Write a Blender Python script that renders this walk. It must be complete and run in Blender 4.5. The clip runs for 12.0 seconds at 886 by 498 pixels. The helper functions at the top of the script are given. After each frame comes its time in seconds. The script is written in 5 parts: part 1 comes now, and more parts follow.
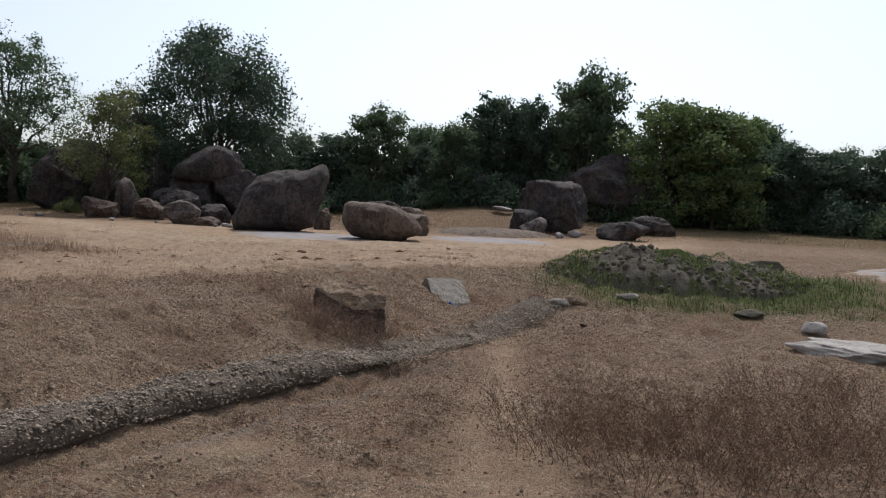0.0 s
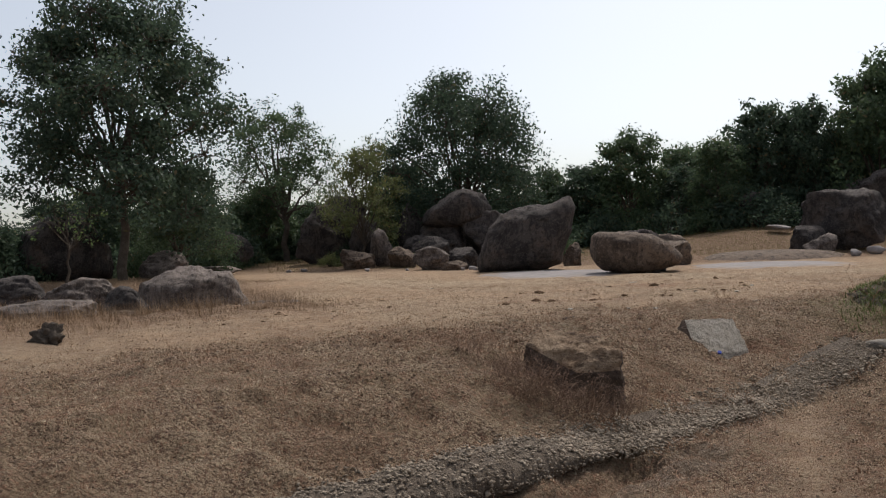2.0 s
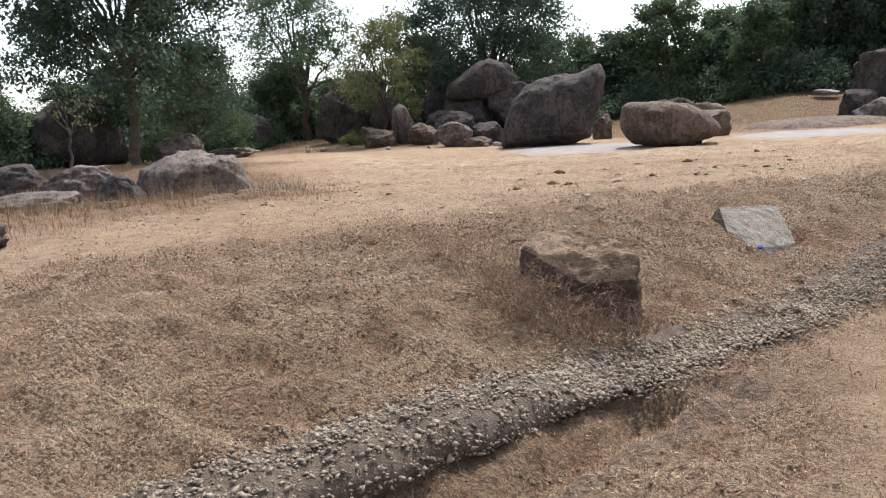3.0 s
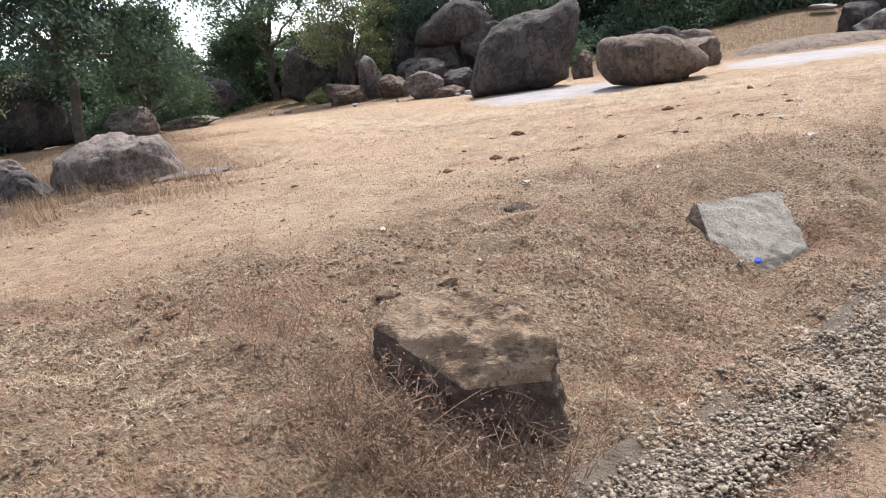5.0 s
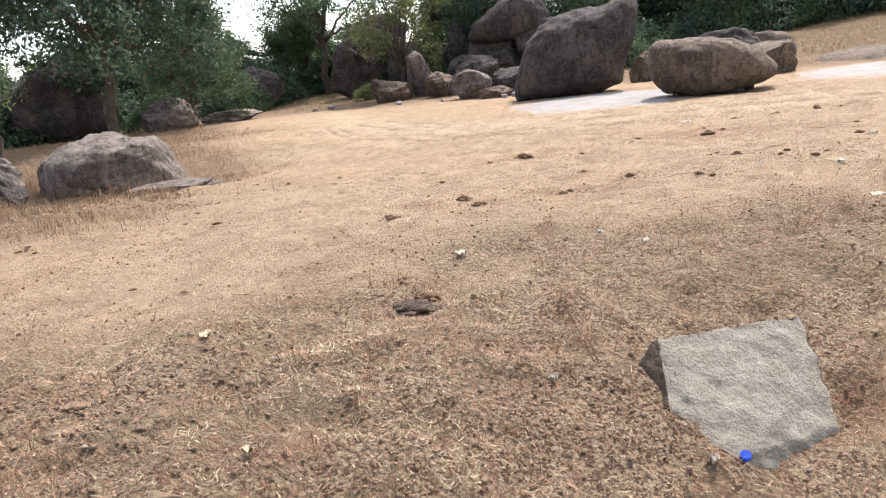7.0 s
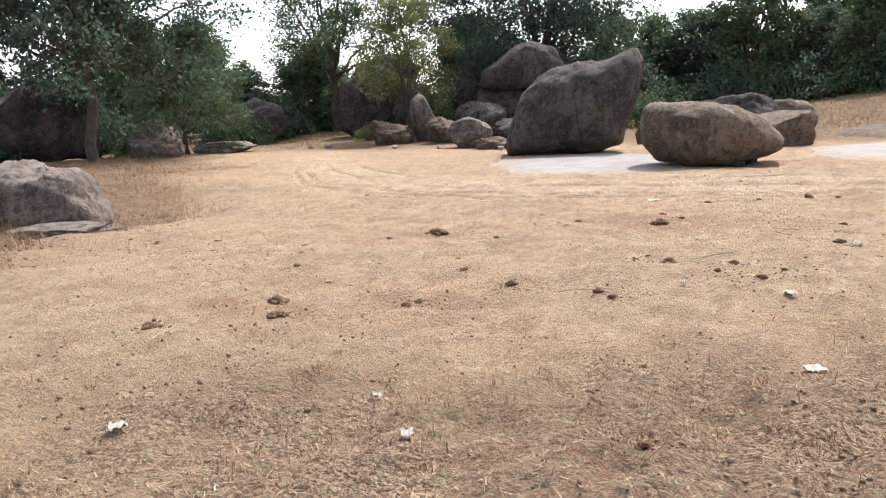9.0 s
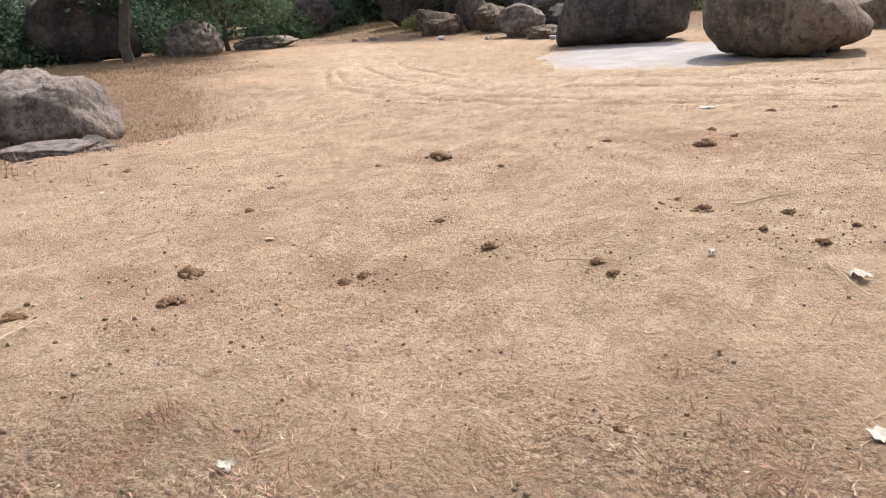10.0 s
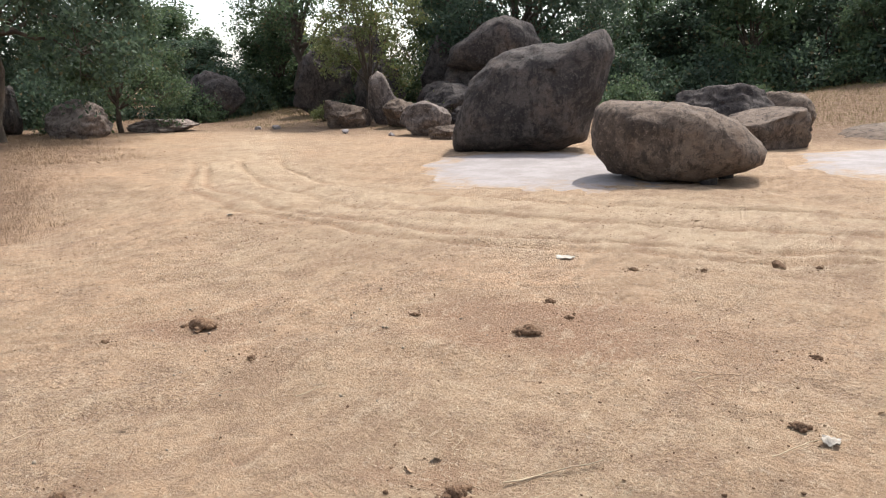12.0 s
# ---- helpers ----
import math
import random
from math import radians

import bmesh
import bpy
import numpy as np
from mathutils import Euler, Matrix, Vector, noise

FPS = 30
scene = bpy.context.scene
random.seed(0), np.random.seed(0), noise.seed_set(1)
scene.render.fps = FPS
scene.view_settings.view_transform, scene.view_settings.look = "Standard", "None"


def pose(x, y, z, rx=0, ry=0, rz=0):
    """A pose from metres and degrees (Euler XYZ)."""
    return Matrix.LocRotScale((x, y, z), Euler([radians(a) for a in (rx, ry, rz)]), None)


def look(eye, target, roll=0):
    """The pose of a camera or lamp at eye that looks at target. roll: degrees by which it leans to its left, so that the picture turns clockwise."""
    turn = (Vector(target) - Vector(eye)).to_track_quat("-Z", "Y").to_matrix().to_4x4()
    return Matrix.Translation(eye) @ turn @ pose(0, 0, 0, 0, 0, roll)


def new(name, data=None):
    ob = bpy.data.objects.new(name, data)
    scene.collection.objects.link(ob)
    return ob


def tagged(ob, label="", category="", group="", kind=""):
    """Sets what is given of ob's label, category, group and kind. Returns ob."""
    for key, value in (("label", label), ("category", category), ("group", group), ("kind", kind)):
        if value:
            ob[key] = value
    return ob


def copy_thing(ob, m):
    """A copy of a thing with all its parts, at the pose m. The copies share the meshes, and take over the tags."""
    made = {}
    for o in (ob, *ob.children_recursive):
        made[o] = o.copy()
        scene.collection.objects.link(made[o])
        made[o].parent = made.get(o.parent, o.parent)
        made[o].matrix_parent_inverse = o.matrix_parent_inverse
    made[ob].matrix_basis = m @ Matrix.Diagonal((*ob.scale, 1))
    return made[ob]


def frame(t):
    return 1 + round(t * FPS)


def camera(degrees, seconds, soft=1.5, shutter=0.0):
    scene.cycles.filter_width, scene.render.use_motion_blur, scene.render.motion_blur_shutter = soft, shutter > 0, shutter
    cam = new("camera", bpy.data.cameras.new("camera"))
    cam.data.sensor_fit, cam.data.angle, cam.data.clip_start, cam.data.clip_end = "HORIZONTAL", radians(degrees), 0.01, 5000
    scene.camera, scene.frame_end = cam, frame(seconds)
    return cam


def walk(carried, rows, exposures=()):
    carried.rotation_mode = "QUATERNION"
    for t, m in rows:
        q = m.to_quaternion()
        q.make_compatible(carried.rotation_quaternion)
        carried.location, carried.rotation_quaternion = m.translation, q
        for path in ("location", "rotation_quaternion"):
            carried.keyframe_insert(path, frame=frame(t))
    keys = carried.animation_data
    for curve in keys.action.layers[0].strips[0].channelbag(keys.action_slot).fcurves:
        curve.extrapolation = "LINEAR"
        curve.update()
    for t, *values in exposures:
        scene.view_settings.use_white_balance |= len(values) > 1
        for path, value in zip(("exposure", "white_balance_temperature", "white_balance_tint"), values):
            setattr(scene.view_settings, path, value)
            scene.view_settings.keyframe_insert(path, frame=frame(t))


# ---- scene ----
cam = camera(58.8, 12.0, soft=1.15)
PATH = [
    (0, (-0.023, -0.009, 1.501), (-0.019, 1.989, 1.406), 2.5),
    (0.5, (0.126, 0.541, 1.501), (-0.18, 2.517, 1.456), 1.1),
    (1, (0.144, 1.057, 1.441), (-0.329, 2.998, 1.354), -2.4),
    (1.5, (0.074, 1.628, 1.416), (-0.484, 3.548, 1.352), -3.3),
    (2, (0.08, 2.306, 1.422), (-0.564, 4.199, 1.418), -2.1),
    (2.5, (0.054, 2.996, 1.43), (-0.646, 4.862, 1.265), -1.9),
    (4.5, (0.065, 5.29, 1.588), (-0.756, 7.062, 1.16), -7.1),
    (5, (0.114, 5.916, 1.619), (-0.622, 7.72, 1.167), -8.0),
    (5.5, (0.23, 6.511, 1.655), (-0.435, 8.341, 1.198), -8.3),
    (6, (0.295, 7.115, 1.652), (-0.36, 8.943, 1.173), -8.1),
    (6.5, (0.361, 7.568, 1.69), (-0.402, 9.357, 1.224), -7.5),
    (8.5, (0.691, 9.783, 1.63), (-0.381, 11.422, 1.228), -4.9),
    (9, (0.856, 10.357, 1.699), (-0.102, 12.079, 1.357), -2.5),
    (9.5, (0.872, 11.037, 1.726), (-0.187, 12.681, 1.302), -4.5),
    (10, (0.755, 11.725, 1.79), (-0.326, 13.296, 1.186), -4.3),
    (10.5, (0.722, 12.308, 2.004), (-0.327, 13.938, 1.511), -1.0),
    (11, (0.696, 12.778, 2.023), (-0.362, 14.427, 1.621), -0.8),
    (11.5, (0.679, 13.207, 2.03), (-0.339, 14.888, 1.658), -1.7),
    (12, (0.834, 13.741, 2.059), (-0.121, 15.448, 1.644), -1.1),
]
EXPOSURES = [(0, -0.7, 6120, 10), (1, -0.65, 6250, 10), (1.5, -0.6, 6350, 10), (2, -0.8, 6550, 10), (2.5, -0.1, 6450, 10), (4.5, 0.54, 6150, 10), (5.5, 0.62, 6250, 10), (6.5, 0.7, 6400, 10), (9.5, 0.58, 6450, 10), (10.5, 0.64, 6500, 10), (12, 0.46, 6500, 10)]
walk(cam, [(t, look(eye, target, roll)) for t, eye, target, roll in PATH], EXPOSURES)

# ---- world, sun, exposure ----
SUN_ELEVATION, SUN_AZIMUTH = 56.0, 8.0          # degrees; azimuth to the right of +y
world = bpy.data.worlds.new("sky")
scene.world = world
world.use_nodes = True
wn = world.node_tree.nodes
sky = wn.new("ShaderNodeTexSky")
sky.sky_type = "NISHITA"
sky.sun_disc = False
sky.sun_elevation, sky.sun_rotation = radians(SUN_ELEVATION), radians(SUN_AZIMUTH)
sky.air_density, sky.dust_density, sky.ozone_density = 1.0, 2.2, 1.1
haze = wn.new("ShaderNodeHueSaturation")          # a hazy, nearly white sky
haze.inputs["Saturation"].default_value = 0.5
world.node_tree.links.new(sky.outputs[0], haze.inputs["Color"])
world.node_tree.links.new(haze.outputs[0], wn["Background"].inputs[0])
wn["Background"].inputs[1].default_value = 0.245
sun_data = bpy.data.lights.new("sun", "SUN")
sun_data.energy, sun_data.angle, sun_data.color = 4.1, radians(0.7), (1.0, 0.965, 0.91)
sun = new("sun", sun_data)
ce, se = math.cos(radians(SUN_ELEVATION)), math.sin(radians(SUN_ELEVATION))
sun.matrix_world = look((60 * ce * math.sin(radians(SUN_AZIMUTH)), 60 * ce * math.cos(radians(SUN_AZIMUTH)), 60 * se), (0, 0, 0))


# ---- materials ----
class Nodes:
    """Short forms for wiring a material."""

    def __init__(self, name, roughness=0.9):
        self.mat = bpy.data.materials.new(name)
        self.mat.use_nodes = True
        self.tree = self.mat.node_tree
        self.bsdf = self.tree.nodes["Principled BSDF"]
        self.bsdf.inputs["Roughness"].default_value = roughness
        self.bsdf.inputs["Specular IOR Level"].default_value = 0.25
        self.where = self.tree.nodes.new("ShaderNodeTexCoord").outputs["Object"]

    def put(self, socket, value):
        if isinstance(value, (int, float)):
            socket.default_value = value
        elif isinstance(value, tuple):
            socket.default_value = (*value, 1.0) if len(value) == 3 and socket.type == "RGBA" else value
        else:
            self.tree.links.new(value, socket)

    def noise(self, scale, detail=4.0, rough=0.6, distort=0.0, stretch=None):
        n = self.tree.nodes.new("ShaderNodeTexNoise")
        n.inputs["Scale"].default_value, n.inputs["Detail"].default_value = scale, detail
        n.inputs["Roughness"].default_value, n.inputs["Distortion"].default_value = rough, distort
        at = self.where
        if stretch:
            m = self.tree.nodes.new("ShaderNodeMapping")
            m.inputs["Scale"].default_value = stretch
            self.put(m.inputs["Vector"], at)
            at = m.outputs[0]
        self.put(n.inputs["Vector"], at)
        return n.outputs["Fac"]

    def chips(self, scale, warp=0.03):
        """Ragged cells: a random number for each, and the distance from its middle."""
        wob = self.tree.nodes.new("ShaderNodeTexNoise")
        wob.inputs["Scale"].default_value, wob.inputs["Detail"].default_value = scale * 0.8, 3.0
        self.put(wob.inputs["Vector"], self.where)
        add = self.tree.nodes.new("ShaderNodeVectorMath")
        add.operation = "MULTIPLY_ADD"
        self.put(add.inputs[0], wob.outputs["Color"])
        add.inputs[1].default_value = (warp, warp, warp)
        self.put(add.inputs[2], self.where)
        n = self.tree.nodes.new("ShaderNodeTexVoronoi")
        n.inputs["Scale"].default_value = scale
        self.put(n.inputs["Vector"], add.outputs[0])
        one = self.tree.nodes.new("ShaderNodeSeparateColor")
        self.put(one.inputs[0], n.outputs["Color"])
        return one.outputs[0], n.outputs["Distance"]

    def streaks(self, scale, turn, stretch):
        """Noise drawn out along one line on the ground."""
        m = self.tree.nodes.new("ShaderNodeMapping")
        m.inputs["Rotation"].default_value = (0, 0, radians(turn))
        m.inputs["Scale"].default_value = (stretch, 1.0, 1.0)
        self.put(m.inputs["Vector"], self.where)
        n = self.tree.nodes.new("ShaderNodeTexNoise")
        n.inputs["Scale"].default_value, n.inputs["Detail"].default_value, n.inputs["Roughness"].default_value = scale, 6.0, 0.72
        self.put(n.inputs["Vector"], m.outputs[0])
        return n.outputs["Fac"]

    def span(self, value, a, b, low=0.0, high=1.0):
        n = self.tree.nodes.new("ShaderNodeMapRange")
        n.interpolation_type = "SMOOTHSTEP"
        for key, v in zip(("Value", "From Min", "From Max", "To Min", "To Max"), (value, a, b, low, high)):
            self.put(n.inputs[key], v)
        return n.outputs[0]

    def mix(self, fac, a, b, blend="MIX"):
        n = self.tree.nodes.new("ShaderNodeMix")
        n.data_type, n.blend_type = "RGBA", blend
        self.put(n.inputs[0], fac)
        self.put(n.inputs[6], a)
        self.put(n.inputs[7], b)
        return n.outputs[2]

    def math(self, op, a, b=0.0):
        n = self.tree.nodes.new("ShaderNodeMath")
        n.operation = op
        self.put(n.inputs[0], a)
        self.put(n.inputs[1], b)
        return n.outputs[0]

    def attribute(self, name):
        n = self.tree.nodes.new("ShaderNodeAttribute")
        n.attribute_name = name
        return n.outputs["Fac"]

    def island(self):
        return self.tree.nodes.new("ShaderNodeNewGeometry").outputs["Random Per Island"]

    def up(self):
        n = self.tree.nodes.new("ShaderNodeSeparateXYZ")
        self.put(n.inputs[0], self.tree.nodes.new("ShaderNodeNewGeometry").outputs["Normal"])
        return n.outputs[2]

    def done(self, colour, height=None, strength=0.5, distance=0.02):
        self.put(self.bsdf.inputs["Base Color"], colour)
        if height is not None:
            n = self.tree.nodes.new("ShaderNodeBump")
            n.inputs["Strength"].default_value, n.inputs["Distance"].default_value = strength, distance
            self.put(n.inputs["Height"], height)
            self.put(self.bsdf.inputs["Normal"], n.outputs[0])
        return self.mat


def ground_material():
    n = Nodes("dry_ground", 0.95)
    sand = n.mix(n.span(n.noise(0.35, 5, 0.6, 0.4), 0.35, 0.68), (0.417, 0.295, 0.184), (0.466, 0.298, 0.176))
    sand = n.mix(n.span(n.noise(9, 6, 0.7), 0.42, 0.75, 0, 0.6), sand, (0.510, 0.383, 0.261))
    sand = n.mix(n.span(n.noise(2.2, 6, 0.75, 0.8), 0.46, 0.64, 0, 0.85), sand, (0.326, 0.215, 0.132))
    sand = n.mix(n.span(n.noise(48, 4, 0.7), 0.57, 0.70, 0, 0.6), sand, (0.215, 0.14, 0.086))
    sand = n.mix(n.span(n.noise(6.5, 6, 0.8, 0.4), 0.50, 0.62, 0, 0.65), sand, (0.236, 0.160, 0.101))
    sand = n.mix(n.math("MULTIPLY", n.attribute("worn"), n.span(n.noise(3, 5, 0.7, 0.5), 0.3, 0.6, 0.3, 0.9)), sand, (0.476, 0.356, 0.234))
    sand = n.mix(n.span(n.noise(1.3, 7, 0.75, 1.0), 0.50, 0.64, 0, 0.6), sand, (0.300, 0.195, 0.118))
    sand = n.mix(n.attribute("stain"), sand, (0.279, 0.158, 0.095))
    sand = n.mix(n.span(n.noise(26, 5, 0.8), 0.55, 0.66, 0, 0.6), sand, (0.548, 0.431, 0.306))
    turf = n.mix(n.span(n.noise(0.8, 5, 0.65, 0.5), 0.38, 0.62), (0.287, 0.182, 0.110), (0.318, 0.231, 0.137))
    turf = n.mix(n.span(n.noise(3.2, 5, 0.7, 0.6), 0.45, 0.68, 0, 0.75), turf, (0.265, 0.143, 0.088))
    turf = n.mix(n.span(n.noise(17, 6, 0.75), 0.45, 0.7, 0, 0.8), turf, (0.425, 0.315, 0.194))
    turf = n.mix(n.span(n.noise(11, 6, 0.8, 0.5), 0.50, 0.60, 0, 0.85), turf, (0.154, 0.099, 0.062))
    turf = n.mix(n.span(n.noise(36, 5, 0.75), 0.52, 0.66, 0, 0.85), turf, (0.101, 0.063, 0.040))
    big, far_big = n.chips(26)
    mid, far_mid = n.chips(58, 0.02)
    fine, far_fine = n.chips(120, 0.01)
    patch = n.span(n.noise(1.1, 5, 0.7, 0.6), 0.40, 0.60, 0.2, 1.0)
    turf = n.mix(n.span(n.noise(0.55, 5, 0.7, 0.8), 0.50, 0.60, 0, 0.6), turf, (0.36, 0.262, 0.165))
    turf = n.mix(n.span(n.noise(0.75, 5, 0.75, 1.2), 0.54, 0.64, 0, 0.65), turf, (0.30, 0.155, 0.098))
    turf = n.mix(n.span(n.noise(0.65, 5, 0.75, 1.0), 0.57, 0.66, 0, 0.6), turf, (0.185, 0.160, 0.105))
    for value, deep in ((big, 0.75), (mid, 0.85), (fine, 0.6)):
        turf = n.mix(n.math("MULTIPLY", patch, n.span(value, 0.68, 0.72, 0, deep)), turf, (0.47, 0.345, 0.225))
        turf = n.mix(n.math("MULTIPLY", patch, n.span(value, 0.27, 0.23, 0, deep)), turf, (0.115, 0.066, 0.043))
        turf = n.mix(n.span(n.math("ABSOLUTE", n.math("SUBTRACT", value, 0.5)), 0.07, 0.05, 0, 0.5 * deep), turf, (0.37, 0.19, 0.12))
    sand = n.mix(n.span(n.streaks(1.1, 25, 2.6), 0.51, 0.62, 0, 0.65), sand, (0.30, 0.195, 0.122))
    sand = n.mix(n.span(n.streaks(2.6, 25, 3.0), 0.55, 0.66, 0, 0.5), sand, (0.53, 0.405, 0.275))
    specks = n.span(n.noise(0.9, 5, 0.7, 0.6), 0.42, 0.62, 0.25, 1.0)
    sand = n.mix(n.math("MULTIPLY", specks, n.span(mid, 0.16, 0.12, 0, 0.75)), sand, (0.20, 0.125, 0.08))
    sand = n.mix(n.math("MULTIPLY", specks, n.span(fine, 0.86, 0.90, 0, 0.4)), sand, (0.56, 0.45, 0.325))
    sand = n.mix(n.math("MULTIPLY", specks, n.span(fine, 0.10, 0.07, 0, 0.45)), sand, (0.19, 0.12, 0.08))
    colour = n.mix(n.attribute("bare"), turf, sand)
    colour = n.mix(n.math("MULTIPLY", n.attribute("straw"), n.span(n.noise(1.6, 6, 0.75, 0.6), 0.35, 0.6, 0.35, 0.95)), colour, n.mix(n.span(n.noise(5, 6, 0.75), 0.38, 0.64), (0.32, 0.205, 0.125), (0.20, 0.122, 0.076)))
    colour = n.mix(n.attribute("green"), colour, n.mix(n.span(n.noise(6, 5, 0.7), 0.4, 0.65), (0.138, 0.158, 0.048), (0.170, 0.133, 0.070)))
    colour = n.mix(n.attribute("ash"), colour, n.mix(n.span(n.noise(11, 5, 0.7), 0.4, 0.62), (0.275, 0.219, 0.169), (0.165, 0.122, 0.088)))
    height = n.math("ADD", n.math("MULTIPLY", n.noise(14, 6, 0.75), 1.0), n.math("MULTIPLY", n.noise(55, 5, 0.75), n.span(n.attribute("bare"), 0.0, 1.0, 1.1, 0.6)))
    lumps = n.math("ADD", n.span(far_big, 0.0, 0.7, 1.0, 0.0), n.math("MULTIPLY", n.span(far_mid, 0.0, 0.7, 1.0, 0.0), 0.5))
    height = n.math("ADD", height, n.math("MULTIPLY", lumps, n.span(n.attribute("bare"), 0.0, 1.0, 0.45, 0.10)))
    return n.done(colour, height, 1.0, 0.06)


def granite_material(name, dark, pale, stain, warm=0.0):
    """Weathered granite: a dark coat, paler patches, paler upper faces, dark streaks down the sides, cracks."""
    n = Nodes(name, 0.88)
    body = n.mix(n.span(n.noise(1.1, 8, 0.7, 0.8), 0.40, 0.60), dark, pale)
    body = n.mix(n.span(n.noise(3.0, 6, 0.75, 0.3, (1.6, 1.6, 0.35)), 0.48, 0.64, 0, 0.8), body, stain)
    body = n.mix(n.span(n.noise(0.9, 5, 0.65), 0.52, 0.68, 0, warm), body, (0.26, 0.165, 0.11))
    # upper faces paler the more they face up, broken up by noise
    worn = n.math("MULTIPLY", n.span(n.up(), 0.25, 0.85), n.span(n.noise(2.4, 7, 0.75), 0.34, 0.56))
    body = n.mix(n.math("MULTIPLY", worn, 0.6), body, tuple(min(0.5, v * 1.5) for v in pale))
    body = n.mix(n.span(n.noise(13, 6, 0.75), 0.53, 0.62, 0, 0.65), body, tuple(v * 1.45 for v in pale))
    body = n.mix(n.span(n.noise(50, 4, 0.7), 0.52, 0.70, 0, 0.6), body, tuple(v * 0.4 for v in dark))
    body = n.mix(n.span(n.noise(6, 8, 0.8, 0.6), 0.50, 0.60, 0, 0.7), body, stain)
    crack = n.tree.nodes.new("ShaderNodeTexVoronoi")
    crack.feature = "DISTANCE_TO_EDGE"
    crack.inputs["Scale"].default_value = 0.75
    shift = n.tree.nodes.new("ShaderNodeMix")
    shift.data_type = "VECTOR"
    shift.inputs[0].default_value = 0.35
    warp = n.tree.nodes.new("ShaderNodeTexNoise")
    warp.inputs["Scale"].default_value, warp.inputs["Detail"].default_value = 1.6, 5.0
    n.put(warp.inputs["Vector"], n.where)
    n.put(shift.inputs[4], n.where)
    n.put(shift.inputs[5], warp.outputs["Color"])
    n.put(crack.inputs["Vector"], shift.outputs[1])
    line = n.span(crack.outputs["Distance"], 0.0, 0.03)
    body = n.mix(n.math("MULTIPLY", n.math("SUBTRACT", 1.0, line), 0.18), body, tuple(v * 0.4 for v in stain))
    height = n.math("ADD", n.math("MULTIPLY", n.noise(3.5, 9, 0.75, 0.4), 1.4), n.math("MULTIPLY", n.noise(32, 6, 0.75), 0.4))
    height = n.math("ADD", height, n.math("MULTIPLY", line, 0.1))
    return n.done(body, height, 0.9, 0.10)


def leaf_material(name, deep, light, dry):
    n = Nodes(name, 0.6)
    r = n.island()
    colour = n.mix(n.span(r, 0.15, 0.9), deep, light)
    colour = n.mix(n.span(r, 0.94, 0.97), colour, dry)
    colour = n.mix(n.span(n.noise(0.7, 3), 0.4, 0.7, 0, 0.5), colour, tuple(v * 0.7 for v in deep))
    shine = n.tree.nodes.new("ShaderNodeBsdfTranslucent")
    n.put(shine.inputs["Color"], n.mix(0.5, colour, light))
    both = n.tree.nodes.new("ShaderNodeMixShader")
    both.inputs[0].default_value = 0.42
    n.put(both.inputs[1], n.bsdf.outputs[0])
    n.put(both.inputs[2], shine.outputs[0])
    n.put(n.tree.nodes["Material Output"].inputs["Surface"], both.outputs[0])
    return n.done(colour)


def mottled_material(name, a, b, c, scale=6.0, roughness=0.9, bump=0.02, islands=False):
    n = Nodes(name, roughness)
    colour = n.mix(n.span(n.noise(scale, 5, 0.65), 0.38, 0.64), a, b)
    colour = n.mix(n.span(n.noise(scale * 6, 5, 0.7), 0.5, 0.72, 0, 0.8), colour, c)
    if islands:
        colour = n.mix(n.span(n.island(), 0.0, 1.0, 0, 0.75), colour, n.mix(n.span(n.island(), 0.3, 0.7), c, b))
    return n.done(colour, n.noise(scale * 7, 5, 0.7), 0.7, bump)


def layered_stone(name, a, b, dark):
    """Split stone with thin slanting layers and pits."""
    n = Nodes(name, 0.92)
    layers, pits = n.streaks(7, 35, 0.3), n.noise(26, 6, 0.75, 0.3)
    colour = n.mix(n.span(n.noise(4, 6, 0.7, 0.5), 0.4, 0.62), a, b)
    colour = n.mix(n.span(layers, 0.54, 0.62, 0, 0.75), colour, dark)
    colour = n.mix(n.span(pits, 0.54, 0.64, 0, 0.8), colour, dark)
    colour = n.mix(n.span(n.noise(60, 4, 0.7), 0.55, 0.68, 0, 0.6), colour, tuple(1.4 * v for v in b))
    return n.done(colour, n.math("ADD", n.math("MULTIPLY", layers, 1.3), n.math("MULTIPLY", pits, 0.6)), 1.0, 0.05)


def sheet_material():
    """Bare pale granite, sanded over towards its rim."""
    n = Nodes("pale_rock_sheet", 0.85)
    rock = n.mix(n.span(n.noise(1.6, 6, 0.7), 0.38, 0.64), (0.235, 0.207, 0.196), (0.30, 0.268, 0.256))
    rock = n.mix(n.span(n.noise(8, 6, 0.75), 0.5, 0.68, 0, 0.6), rock, (0.21, 0.178, 0.155))
    cover = n.math("ADD", n.attribute("rim"), n.math("MULTIPLY", n.noise(1.3, 8, 0.8, 0.8), 1.5))
    rock = n.mix(n.span(cover, 1.3, 1.65), rock, n.mix(n.span(n.noise(5, 6, 0.75), 0.4, 0.62), (0.30, 0.207, 0.130), (0.235, 0.160, 0.10)))
    return n.done(rock, n.noise(12, 6, 0.75), 0.6, 0.02)


